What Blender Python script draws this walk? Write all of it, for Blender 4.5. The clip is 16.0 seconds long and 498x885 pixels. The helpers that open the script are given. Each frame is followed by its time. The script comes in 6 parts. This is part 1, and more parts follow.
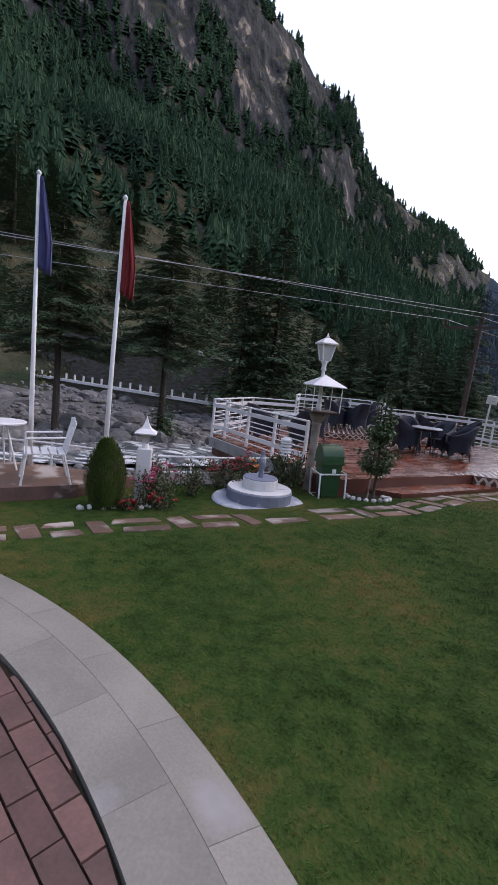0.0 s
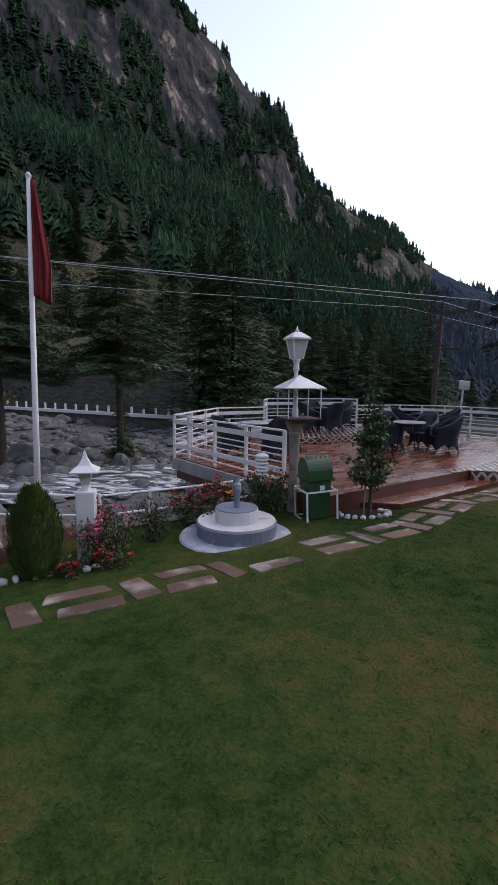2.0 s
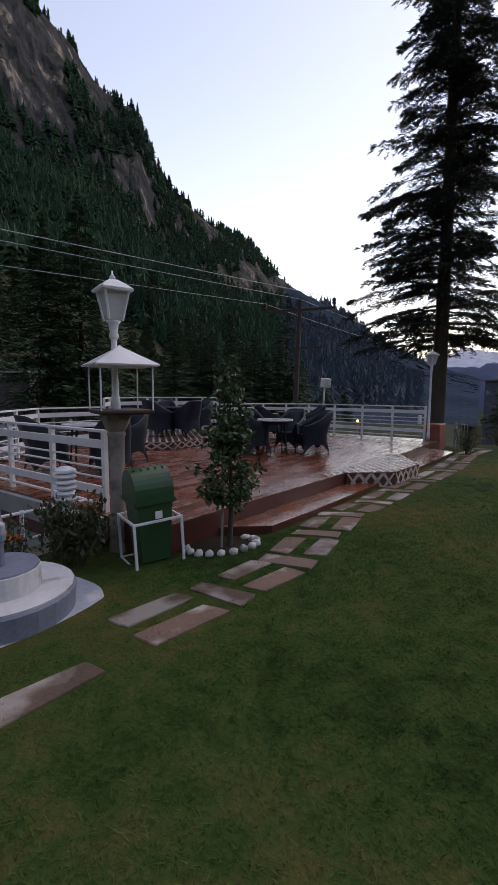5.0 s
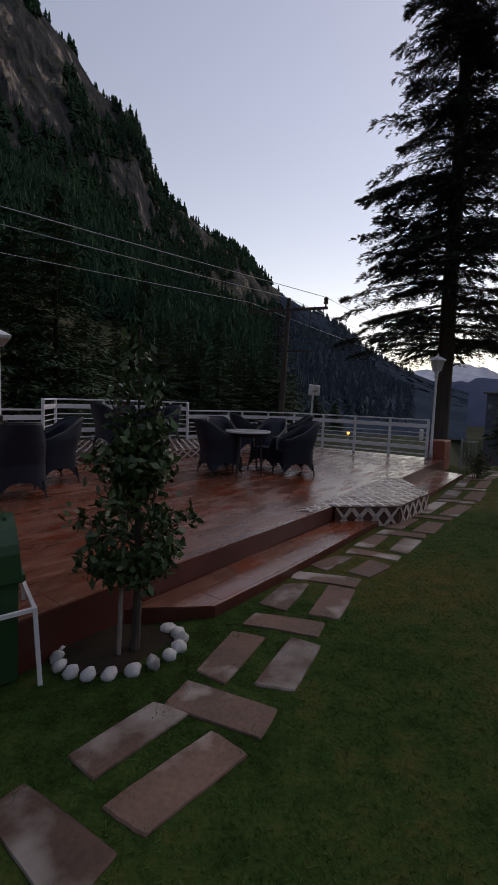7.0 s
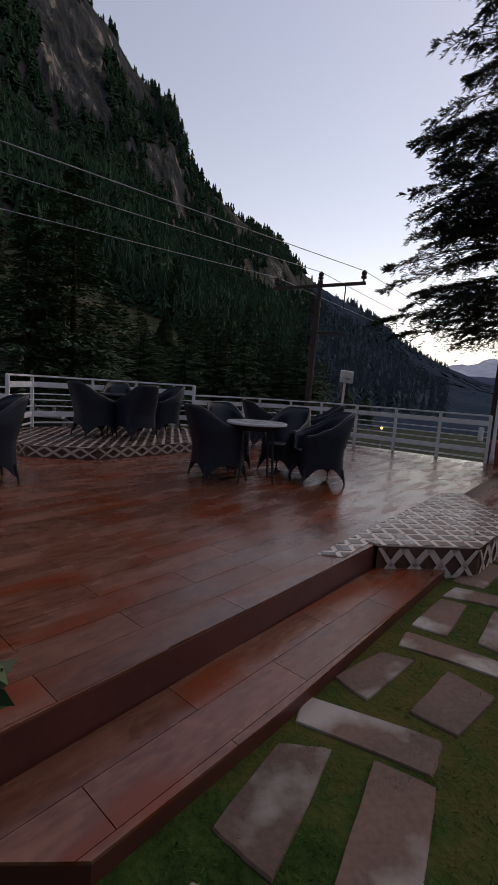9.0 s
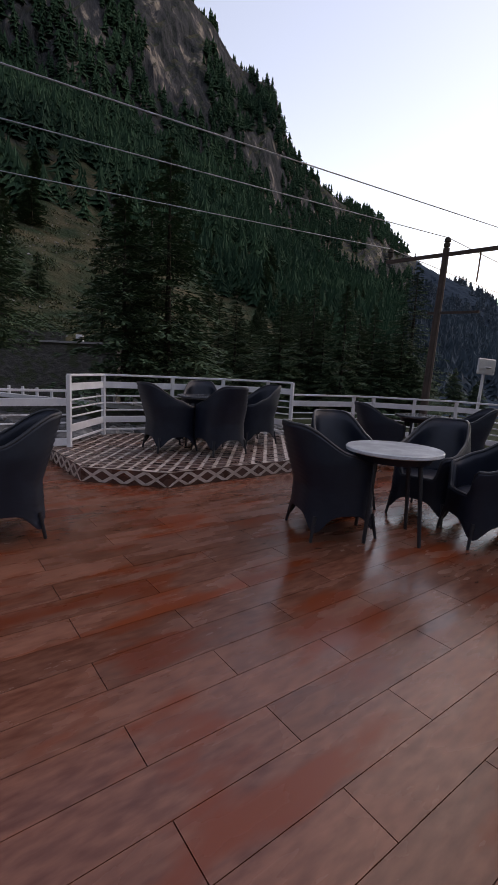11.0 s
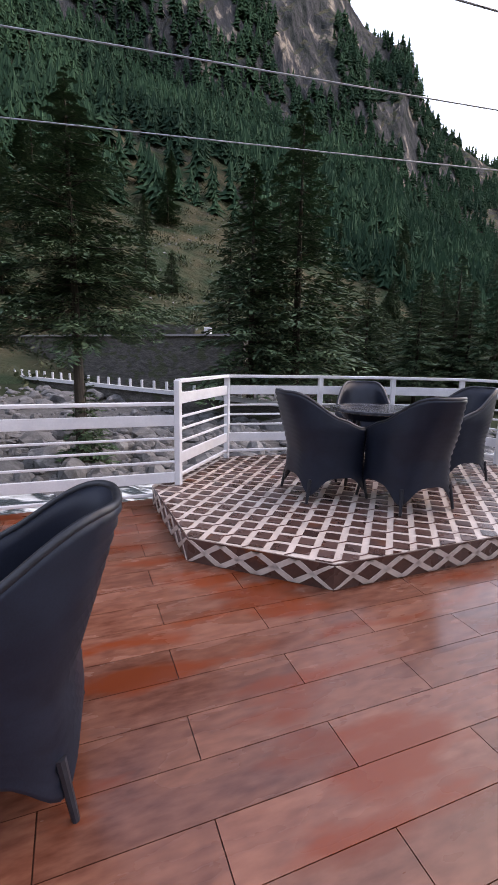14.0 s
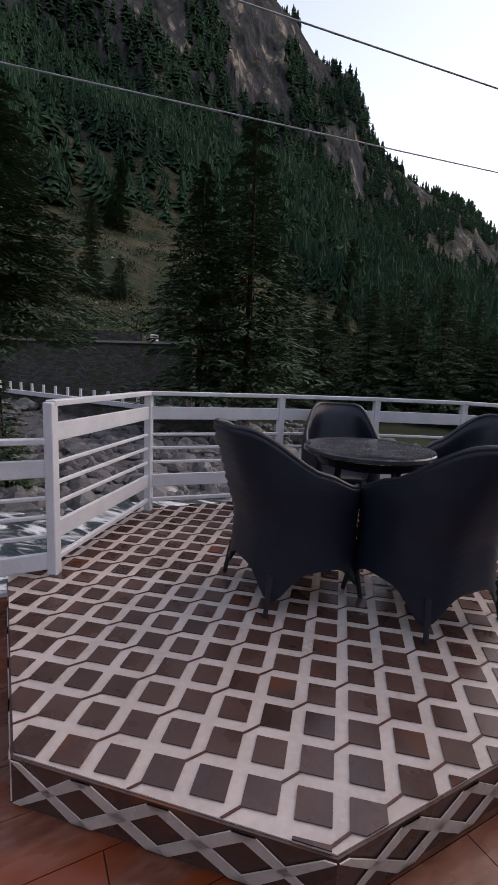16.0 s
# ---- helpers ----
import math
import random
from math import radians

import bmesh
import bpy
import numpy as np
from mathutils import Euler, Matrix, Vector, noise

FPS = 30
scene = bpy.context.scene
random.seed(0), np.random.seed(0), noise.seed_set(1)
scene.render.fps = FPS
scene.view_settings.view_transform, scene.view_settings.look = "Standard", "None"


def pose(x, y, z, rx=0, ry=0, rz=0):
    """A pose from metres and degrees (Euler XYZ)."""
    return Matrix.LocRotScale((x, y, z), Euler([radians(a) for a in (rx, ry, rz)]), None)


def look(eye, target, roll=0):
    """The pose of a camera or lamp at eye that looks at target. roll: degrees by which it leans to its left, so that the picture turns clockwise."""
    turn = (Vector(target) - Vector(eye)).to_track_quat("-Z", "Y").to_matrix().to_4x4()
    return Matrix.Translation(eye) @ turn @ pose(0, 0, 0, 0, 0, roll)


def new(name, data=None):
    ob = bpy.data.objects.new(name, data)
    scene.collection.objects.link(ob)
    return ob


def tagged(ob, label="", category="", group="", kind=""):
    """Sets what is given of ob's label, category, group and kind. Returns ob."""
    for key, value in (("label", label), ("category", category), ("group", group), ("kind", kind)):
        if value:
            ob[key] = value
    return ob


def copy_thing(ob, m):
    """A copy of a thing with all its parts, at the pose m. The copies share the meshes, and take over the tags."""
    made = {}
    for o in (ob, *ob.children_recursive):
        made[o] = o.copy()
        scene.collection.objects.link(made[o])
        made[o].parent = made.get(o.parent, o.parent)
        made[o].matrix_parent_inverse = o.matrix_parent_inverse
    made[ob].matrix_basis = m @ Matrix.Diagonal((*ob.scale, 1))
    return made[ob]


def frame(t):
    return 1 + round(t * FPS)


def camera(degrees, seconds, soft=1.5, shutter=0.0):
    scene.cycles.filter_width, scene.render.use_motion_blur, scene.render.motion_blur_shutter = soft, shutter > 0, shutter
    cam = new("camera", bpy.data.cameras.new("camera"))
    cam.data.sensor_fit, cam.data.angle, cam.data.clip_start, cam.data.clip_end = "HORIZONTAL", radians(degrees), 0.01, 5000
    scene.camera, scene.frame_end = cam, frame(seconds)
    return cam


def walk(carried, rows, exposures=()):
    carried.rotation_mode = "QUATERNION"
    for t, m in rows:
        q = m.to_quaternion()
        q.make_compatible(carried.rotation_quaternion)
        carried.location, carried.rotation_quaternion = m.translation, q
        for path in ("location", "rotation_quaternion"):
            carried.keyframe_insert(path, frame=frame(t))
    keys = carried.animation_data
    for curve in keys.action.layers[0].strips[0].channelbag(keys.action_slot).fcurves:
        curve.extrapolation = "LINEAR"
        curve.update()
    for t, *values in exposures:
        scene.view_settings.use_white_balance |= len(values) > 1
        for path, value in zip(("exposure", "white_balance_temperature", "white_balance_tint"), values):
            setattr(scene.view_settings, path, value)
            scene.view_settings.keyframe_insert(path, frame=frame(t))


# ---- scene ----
cam = camera(57.9, 16.0)
PATH = [
    (0, (3.582, -1.091, 1.971), (3.182, 0.846, 1.672), 6.3),
    (0.5, (3.466, -0.768, 1.965), (2.993, 1.153, 1.667), 5.0),
    (1, (3.398, -0.461, 1.971), (3.049, 1.488, 1.691), 2.2),
    (1.5, (3.352, -0.098, 1.975), (3.019, 1.855, 1.7), 1.9),
    (2, (3.318, 0.166, 1.974), (3.054, 2.131, 1.713), 0.7),
    (2.5, (3.252, 0.443, 1.856), (3.178, 2.428, 1.627), 0.3),
    (3, (3.241, 0.676, 1.831), (3.21, 2.663, 1.607), -0.4),
    (3.5, (3.343, 1.01, 1.693), (3.359, 2.997, 1.467), -1.1),
    (4, (3.431, 1.449, 1.654), (3.568, 3.431, 1.422), -1.6),
    (4.5, (3.553, 1.869, 1.662), (3.817, 3.837, 1.428), -1.1),
    (7, (4.393, 4.096, 1.611), (4.75, 6.055, 1.422), 2.0),
    (7.5, (4.556, 4.512, 1.568), (4.92, 6.468, 1.37), 1.8),
    (8, (4.714, 4.959, 1.528), (5.076, 6.915, 1.318), 2.2),
    (8.5, (4.838, 5.439, 1.544), (5.205, 7.392, 1.319), 3.2),
    (9, (4.964, 5.955, 1.503), (5.203, 7.926, 1.265), 3.7),
    (9.5, (5.026, 6.448, 1.485), (5.128, 8.429, 1.23), 4.8),
    (10, (5.018, 6.989, 1.515), (5.044, 8.971, 1.249), 4.1),
    (12.3, (4.506, 8.741, 1.761), (4.053, 10.653, 1.387), 1.6),
    (12.5, (4.447, 8.888, 1.751), (3.964, 10.792, 1.375), 1.3),
    (13, (4.254, 9.257, 1.765), (3.72, 11.147, 1.385), 1.2),
    (13.5, (4.114, 9.668, 1.72), (3.415, 11.504, 1.345), 0.4),
    (14, (3.985, 10.004, 1.715), (3.296, 11.843, 1.335), 1.2),
    (14.5, (3.879, 10.362, 1.747), (3.398, 12.27, 1.39), 1.8),
    (15, (3.811, 10.77, 1.731), (3.38, 12.693, 1.387), 1.6),
    (15.5, (3.717, 11.134, 1.71), (3.267, 13.054, 1.375), 2.4),
    (16, (3.58, 11.51, 1.712), (3.093, 13.422, 1.384), 2.6),
]
walk(cam, [(t, look(e, g, r)) for t, e, g, r in PATH],
     exposures=[(t, s, k, 26) for t, s, k in ((0, 1.95, 10400), (0.5, 2.15, 10400), (1.1, 1.9, 10400), (3, 1.5, 10400), (4.5, 1.35, 10600), (7, 0.4, 11400), (8.7, 0.45, 11600), (9.5, 0.65, 11900), (10.2, 0.75, 12000), (12.3, 1.9, 11500), (13.5, 2.05, 11500), (14, 2.5, 11500), (14.5, 1.75, 11700), (15.1, 1.2, 11900), (16, 1.45, 11700))])

# ---- world and light ----
world = bpy.data.worlds.new("dusk_sky")
scene.world = world
world.use_nodes = True
wn, wl = world.node_tree.nodes, world.node_tree.links
sky = wn.new("ShaderNodeTexSky")
sky.sky_type = "NISHITA"
sky.sun_disc = False
SUN_EL, SUN_AZ = radians(46), radians(54)
sky.sun_elevation, sky.sun_rotation = SUN_EL, SUN_AZ
sky.air_density, sky.dust_density, sky.ozone_density = 1.0, 0.1, 2.2
wl.new(sky.outputs[0], wn["Background"].inputs[0])
wn["Background"].inputs[1].default_value = 0.15
sun = new("sun", bpy.data.lights.new("sun", "SUN"))
sun.data.energy, sun.data.angle, sun.data.color = 0.32, radians(60), (1.0, 0.96, 0.93)
sun.matrix_world = look((0, 0, 50), (-math.sin(SUN_AZ) * 50, -math.cos(SUN_AZ) * 50, 50 - 50 * math.tan(SUN_EL)))

# ---- helpers for building ----
R2 = math.sqrt(0.5)
PLANK_DEG = 41.9


def W(u, v, z=0.0):
    """Deck axes (u along its front edge, v towards the river) to the world."""
    return Vector(((u - v) * R2, (u + v) * R2, z))


def finish(bm, name, material, smooth=False):
    bmesh.ops.recalc_face_normals(bm, faces=bm.faces[:])
    me = bpy.data.meshes.new(name)
    bm.to_mesh(me)
    bm.free()
    if material:
        me.materials.append(material)
    if smooth:
        me.shade_smooth()
    return me


def part(name, bm, material, parent=None, label="", smooth=False):
    ob = new(name, finish(bm, name, material, smooth))
    ob.parent = parent
    return tagged(ob, label)


def thing(name, label, category, m=None, group="", kind=""):
    ob = new(name)
    if m is not None:
        ob.matrix_world = m
    return tagged(ob, label, category, group, kind)


def soup(name, verts, faces, material, parent=None, smooth=False):
    me = bpy.data.meshes.new(name)
    me.from_pydata([tuple(p) for p in verts], [], [tuple(f) for f in faces])
    me.materials.append(material)
    if smooth:
        me.shade_smooth()
    ob = new(name, me)
    ob.parent = parent
    return ob


def fast_soup(name, verts, n_per_face, material, parent=None, smooth=False):
    """Unshared faces of equal size, from an array of corners."""
    verts = np.asarray(verts, dtype=np.float32).reshape(-1, 3)
    me = bpy.data.meshes.new(name)
    nf = len(verts) // n_per_face
    me.vertices.add(len(verts))
    me.vertices.foreach_set("co", verts.ravel())
    me.loops.add(len(verts))
    me.loops.foreach_set("vertex_index", np.arange(len(verts), dtype=np.int32))
    me.polygons.add(nf)
    me.polygons.foreach_set("loop_start", np.arange(0, len(verts), n_per_face, dtype=np.int32))
    me.update(calc_edges=True)
    me.materials.append(material)
    ob = new(name, me)
    ob.parent = parent
    return ob


def box(bm, c, s, rz=0.0, bevel=0.0, m=None):
    """A box of size s round c, turned by rz degrees; its edges may be bevelled."""
    r = bmesh.ops.create_cube(bm, size=1)["verts"]
    bmesh.ops.scale(bm, vec=s, verts=r)
    if bevel:
        e = list({e for v in r for e in v.link_edges})
        r = list({v for f in bmesh.ops.bevel(bm, geom=e, offset=bevel, segments=1, affect="EDGES")["faces"] for v in f.verts} | {v for v in r if v.is_valid})
    t = pose(*c, 0, 0, rz)
    bmesh.ops.transform(bm, matrix=(m @ t) if m else t, verts=r)
    return bm


def bar(bm, a, b, w, h, bevel=0.0):
    """A bar of width w (level) and height h from a to b."""
    a, b = Vector(a), Vector(b)
    d = b - a
    q = d.to_track_quat("X", "Z").to_matrix().to_4x4()
    r = bmesh.ops.create_cube(bm, size=1)["verts"]
    bmesh.ops.scale(bm, vec=(d.length, w, h), verts=r)
    if bevel:
        e = list({e for v in r for e in v.link_edges})
        r = list({v for f in bmesh.ops.bevel(bm, geom=e, offset=bevel, segments=1, affect="EDGES")["faces"] for v in f.verts})
    bmesh.ops.transform(bm, matrix=Matrix.Translation((a + b) / 2) @ q, verts=r)
    return bm


def rod(bm, a, b, r1, r2=None, n=10):
    a, b = Vector(a), Vector(b)
    d = b - a
    q = d.to_track_quat("Z", "Y").to_matrix().to_4x4()
    bmesh.ops.create_cone(bm, cap_ends=True, segments=n, radius1=r1, radius2=r1 if r2 is None else r2, depth=d.length,
                          matrix=Matrix.Translation((a + b) / 2) @ q)
    return bm


def lathe(bm, profile, n=20, at=(0, 0, 0), turn=0.0, wobble=0.0):
    """Turns (radius, height) pairs round the upright axis."""
    at = Vector(at)
    rings = []
    for r, z in profile:
        rings.append([bm.verts.new(at + Vector((r * (1 + wobble * math.sin(3 * i + 9 * z)) * math.cos(2 * math.pi * i / n + turn),
                                                r * (1 + wobble * math.sin(5 * i + 4 * z)) * math.sin(2 * math.pi * i / n + turn), z))) for i in range(n)])
    for a, b in zip(rings, rings[1:]):
        for i in range(n):
            bm.faces.new((a[i], a[(i + 1) % n], b[(i + 1) % n], b[i]))
    bm.faces.new(rings[0][::-1])
    bm.faces.new(rings[-1])
    return bm


def prism(bm, poly, z0, z1):
    lo = [bm.verts.new((p[0], p[1], z0)) for p in poly]
    hi = [bm.verts.new((p[0], p[1], z1)) for p in poly]
    n = len(poly)
    bm.faces.new(hi)
    bm.faces.new(lo[::-1])
    for i in range(n):
        bm.faces.new((lo[i], lo[(i + 1) % n], hi[(i + 1) % n], hi[i]))
    return bm


def clip(poly, area):
    """What of a polygon lies in a convex area, both counter-clockwise."""
    out = list(poly)
    for i in range(len(area)):
        a, b = area[i], area[(i + 1) % len(area)]
        side = lambda p: (b[0] - a[0]) * (p[1] - a[1]) - (b[1] - a[1]) * (p[0] - a[0])
        src, out = out, []
        for j in range(len(src)):
            p, q = src[j], src[(j + 1) % len(src)]
            sp, sq = side(p), side(q)
            if sp >= 0:
                out.append(p)
            if sp * sq < 0:
                k = sp / (sp - sq)
                out.append((p[0] + k * (q[0] - p[0]), p[1] + k * (q[1] - p[1])))
        if len(out) < 3:
            return []
    return out


def area_of(p):
    return 0.5 * sum(p[i][0] * p[(i + 1) % len(p)][1] - p[(i + 1) % len(p)][0] * p[i][1] for i in range(len(p)))


# ---- materials ----
def mat(name, c1, c2=None, rough=0.6, scale=4.0, fine=40.0, bump=0.2, metal=0.0, c3=None, c3_at=0.62, rough2=None, stretch=None, rand=0.0, spec=0.5, wave=None, fine_mix=0.35, dist=0.01, world=False, grain=None):
    """Two-scale noise colour between c1 and c2, stains of c3, fine relief; rand: spread of brightness from piece to piece."""
    m = bpy.data.materials.new(name)
    m.use_nodes = True
    nt = m.node_tree
    N, L = nt.nodes, nt.links
    b = N["Principled BSDF"]
    c2 = c2 or tuple(x * 0.7 for x in c1)
    tc = N.new("ShaderNodeTexCoord")
    mp = N.new("ShaderNodeMapping")
    if stretch:
        mp.inputs["Scale"].default_value = stretch
    if grain:
        # coordinates turned to run along the boards, drawn out lengthwise
        mp.vector_type = "TEXTURE"
        mp.inputs["Rotation"].default_value = (0, 0, radians(grain[0]))
        mp.inputs["Scale"].default_value = (grain[1], 1, 1)
    if world:
        L.new(N.new("ShaderNodeNewGeometry").outputs["Position"], mp.inputs["Vector"])
    else:
        L.new(tc.outputs["Object"], mp.inputs["Vector"])
    oi = N.new("ShaderNodeObjectInfo")
    shift = N.new("ShaderNodeVectorMath")
    shift.operation = "MULTIPLY_ADD"
    shift.inputs[1].default_value = (1, 1, 1)
    L.new(mp.outputs[0], shift.inputs[0])
    if rand and not world:
        spread = N.new("ShaderNodeMath")
        spread.operation = "MULTIPLY"
        spread.inputs[1].default_value = 37.0
        L.new(oi.outputs["Random"], spread.inputs[0])
        L.new(spread.outputs[0], shift.inputs[2])
    big = N.new("ShaderNodeTexNoise")
    big.inputs["Scale"].default_value, big.inputs["Detail"].default_value = scale, 5
    small = N.new("ShaderNodeTexNoise")
    small.inputs["Scale"].default_value, small.inputs["Detail"].default_value = fine, 3
    L.new(shift.outputs[0], big.inputs["Vector"])
    L.new(shift.outputs[0], small.inputs["Vector"])
    mix0 = N.new("ShaderNodeMix")
    mix0.inputs[0].default_value = fine_mix
    L.new(big.outputs[0], mix0.inputs[2])
    L.new(small.outputs[0], mix0.inputs[3])
    ramp = N.new("ShaderNodeValToRGB")
    ramp.color_ramp.elements[0].position, ramp.color_ramp.elements[1].position = 0.35, 0.65
    ramp.color_ramp.elements[0].color, ramp.color_ramp.elements[1].color = (*c2, 1), (*c1, 1)
    L.new(mix0.outputs[0], ramp.inputs[0])
    col = ramp.outputs[0]
    if c3:
        st = N.new("ShaderNodeTexNoise")
        st.inputs["Scale"].default_value, st.inputs["Detail"].default_value = scale * 0.6, 6
        add = N.new("ShaderNodeVectorMath")
        add.inputs[1].default_value = (7.3, 2.1, 4.4)
        L.new(shift.outputs[0], add.inputs[0])
        L.new(add.outputs[0], st.inputs["Vector"])
        sr = N.new("ShaderNodeMapRange")
        sr.inputs[1].default_value, sr.inputs[2].default_value = c3_at - 0.04, c3_at + 0.06
        L.new(st.outputs[0], sr.inputs[0])
        mx = N.new("ShaderNodeMix")
        mx.data_type = "RGBA"
        mx.inputs[7].default_value = (*c3, 1)
        L.new(sr.outputs[0], mx.inputs[0])
        L.new(col, mx.inputs[6])
        col = mx.outputs[2]
    if rand:
        rr = N.new("ShaderNodeMapRange")
        rr.inputs[3].default_value, rr.inputs[4].default_value = 1 - rand, 1 + rand
        L.new(oi.outputs["Random"], rr.inputs[0])
        hs = N.new("ShaderNodeHueSaturation")
        L.new(rr.outputs[0], hs.inputs["Value"])
        L.new(col, hs.inputs["Color"])
        col = hs.outputs[0]
    L.new(col, b.inputs["Base Color"])
    b.inputs["Metallic"].default_value = metal
    b.inputs["Specular IOR Level"].default_value = spec
    if rough2 is not None:
        r = N.new("ShaderNodeMapRange")
        r.inputs[1].default_value, r.inputs[2].default_value = 0.35, 0.65
        r.inputs[3].default_value, r.inputs[4].default_value = rough, rough2
        L.new(big.outputs[0], r.inputs[0])
        L.new(r.outputs[0], b.inputs["Roughness"])
    else:
        b.inputs["Roughness"].default_value = rough
    if bump:
        bp = N.new("ShaderNodeBump")
        bp.inputs["Strength"].default_value, bp.inputs["Distance"].default_value = bump, dist
        if wave:
            wv = N.new("ShaderNodeTexWave")
            wv.bands_direction = "Z"
            wv.inputs["Scale"].default_value, wv.inputs["Distortion"].default_value = wave, 0.4
            L.new(mp.outputs[0], wv.inputs["Vector"])
            L.new(wv.outputs["Fac"], bp.inputs["Height"])
        else:
            L.new(mix0.outputs[0], bp.inputs["Height"])
        L.new(bp.outputs[0], b.inputs["Normal"])
    return m


def turf_mat(name, green, straw, island):
    """Grass: slow drifts, hand-sized tufts and single blades, each a step of colour between green and straw."""
    m = bpy.data.materials.new(name)
    m.use_nodes = True
    N, L = m.node_tree.nodes, m.node_tree.links
    b = N["Principled BSDF"]
    g = N.new("ShaderNodeNewGeometry")
    total = None
    for scale, detail, lo, hi, k in ((0.55, 3, 0.34, 0.66, 0.46), (7.0, 4, 0.32, 0.68, 0.30), (38.0, 3, 0.3, 0.7, 0.24 - island)):
        no = N.new("ShaderNodeTexNoise")
        no.inputs["Scale"].default_value, no.inputs["Detail"].default_value = scale, detail
        L.new(g.outputs["Position"], no.inputs["Vector"])
        r = N.new("ShaderNodeMapRange")
        r.inputs[1].default_value, r.inputs[2].default_value, r.inputs[4].default_value = lo, hi, k
        L.new(no.outputs[0], r.inputs[0])
        if total is None:
            total = r.outputs[0]
        else:
            ad = N.new("ShaderNodeMath")
            L.new(total, ad.inputs[0])
            L.new(r.outputs[0], ad.inputs[1])
            total = ad.outputs[0]
        last = no
    if island:
        ma = N.new("ShaderNodeMath")
        ma.operation = "MULTIPLY_ADD"
        ma.inputs[1].default_value = island
        L.new(g.outputs["Random Per Island"], ma.inputs[0])
        L.new(total, ma.inputs[2])
        total = ma.outputs[0]
    ramp = N.new("ShaderNodeValToRGB")
    e = ramp.color_ramp.elements
    e[0].position, e[1].position = 0.12, 0.9
    e[0].color, e[1].color = (*(x * 0.45 for x in green), 1), (*straw, 1)
    mid = e.new(0.42)
    mid.color = (*green, 1)
    L.new(total, ramp.inputs[0])
    L.new(ramp.outputs[0], b.inputs["Base Color"])
    b.inputs["Roughness"].default_value, b.inputs["Specular IOR Level"].default_value = 0.95, 0.05
    if not island:
        bp = N.new("ShaderNodeBump")
        bp.inputs["Strength"].default_value, bp.inputs["Distance"].default_value = 0.7, 0.02
        L.new(last.outputs[0], bp.inputs["Height"])
        L.new(bp.outputs[0], b.inputs["Normal"])
    return m


def leaf_mat(name, c1, c2, rough=0.5, spec=0.3, by_place=0.0):
    """Foliage: each leaf a shade of its own, with slow drift over the plant."""
    m = bpy.data.materials.new(name)
    m.use_nodes = True
    N, L = m.node_tree.nodes, m.node_tree.links
    b = N["Principled BSDF"]
    g = N.new("ShaderNodeNewGeometry")
    ramp = N.new("ShaderNodeValToRGB")
    ramp.color_ramp.elements[0].color, ramp.color_ramp.elements[1].color = (*c2, 1), (*c1, 1)
    fac = g.outputs["Random Per Island"]
    if by_place:
        no = N.new("ShaderNodeTexNoise")
        no.inputs["Scale"].default_value, no.inputs["Detail"].default_value = by_place, 4
        L.new(g.outputs["Position"], no.inputs["Vector"])
        st = N.new("ShaderNodeMapRange")
        st.inputs[1].default_value, st.inputs[2].default_value = 0.3, 0.7
        L.new(no.outputs[0], st.inputs[0])
        mx = N.new("ShaderNodeMix")
        mx.inputs[0].default_value = 0.75
        L.new(fac, mx.inputs[2])
        L.new(st.outputs[0], mx.inputs[3])
        fac = mx.outputs[0]
    L.new(fac, ramp.inputs[0])
    L.new(ramp.outputs[0], b.inputs["Base Color"])
    b.inputs["Roughness"].default_value = rough
    b.inputs["Specular IOR Level"].default_value = spec
    return m


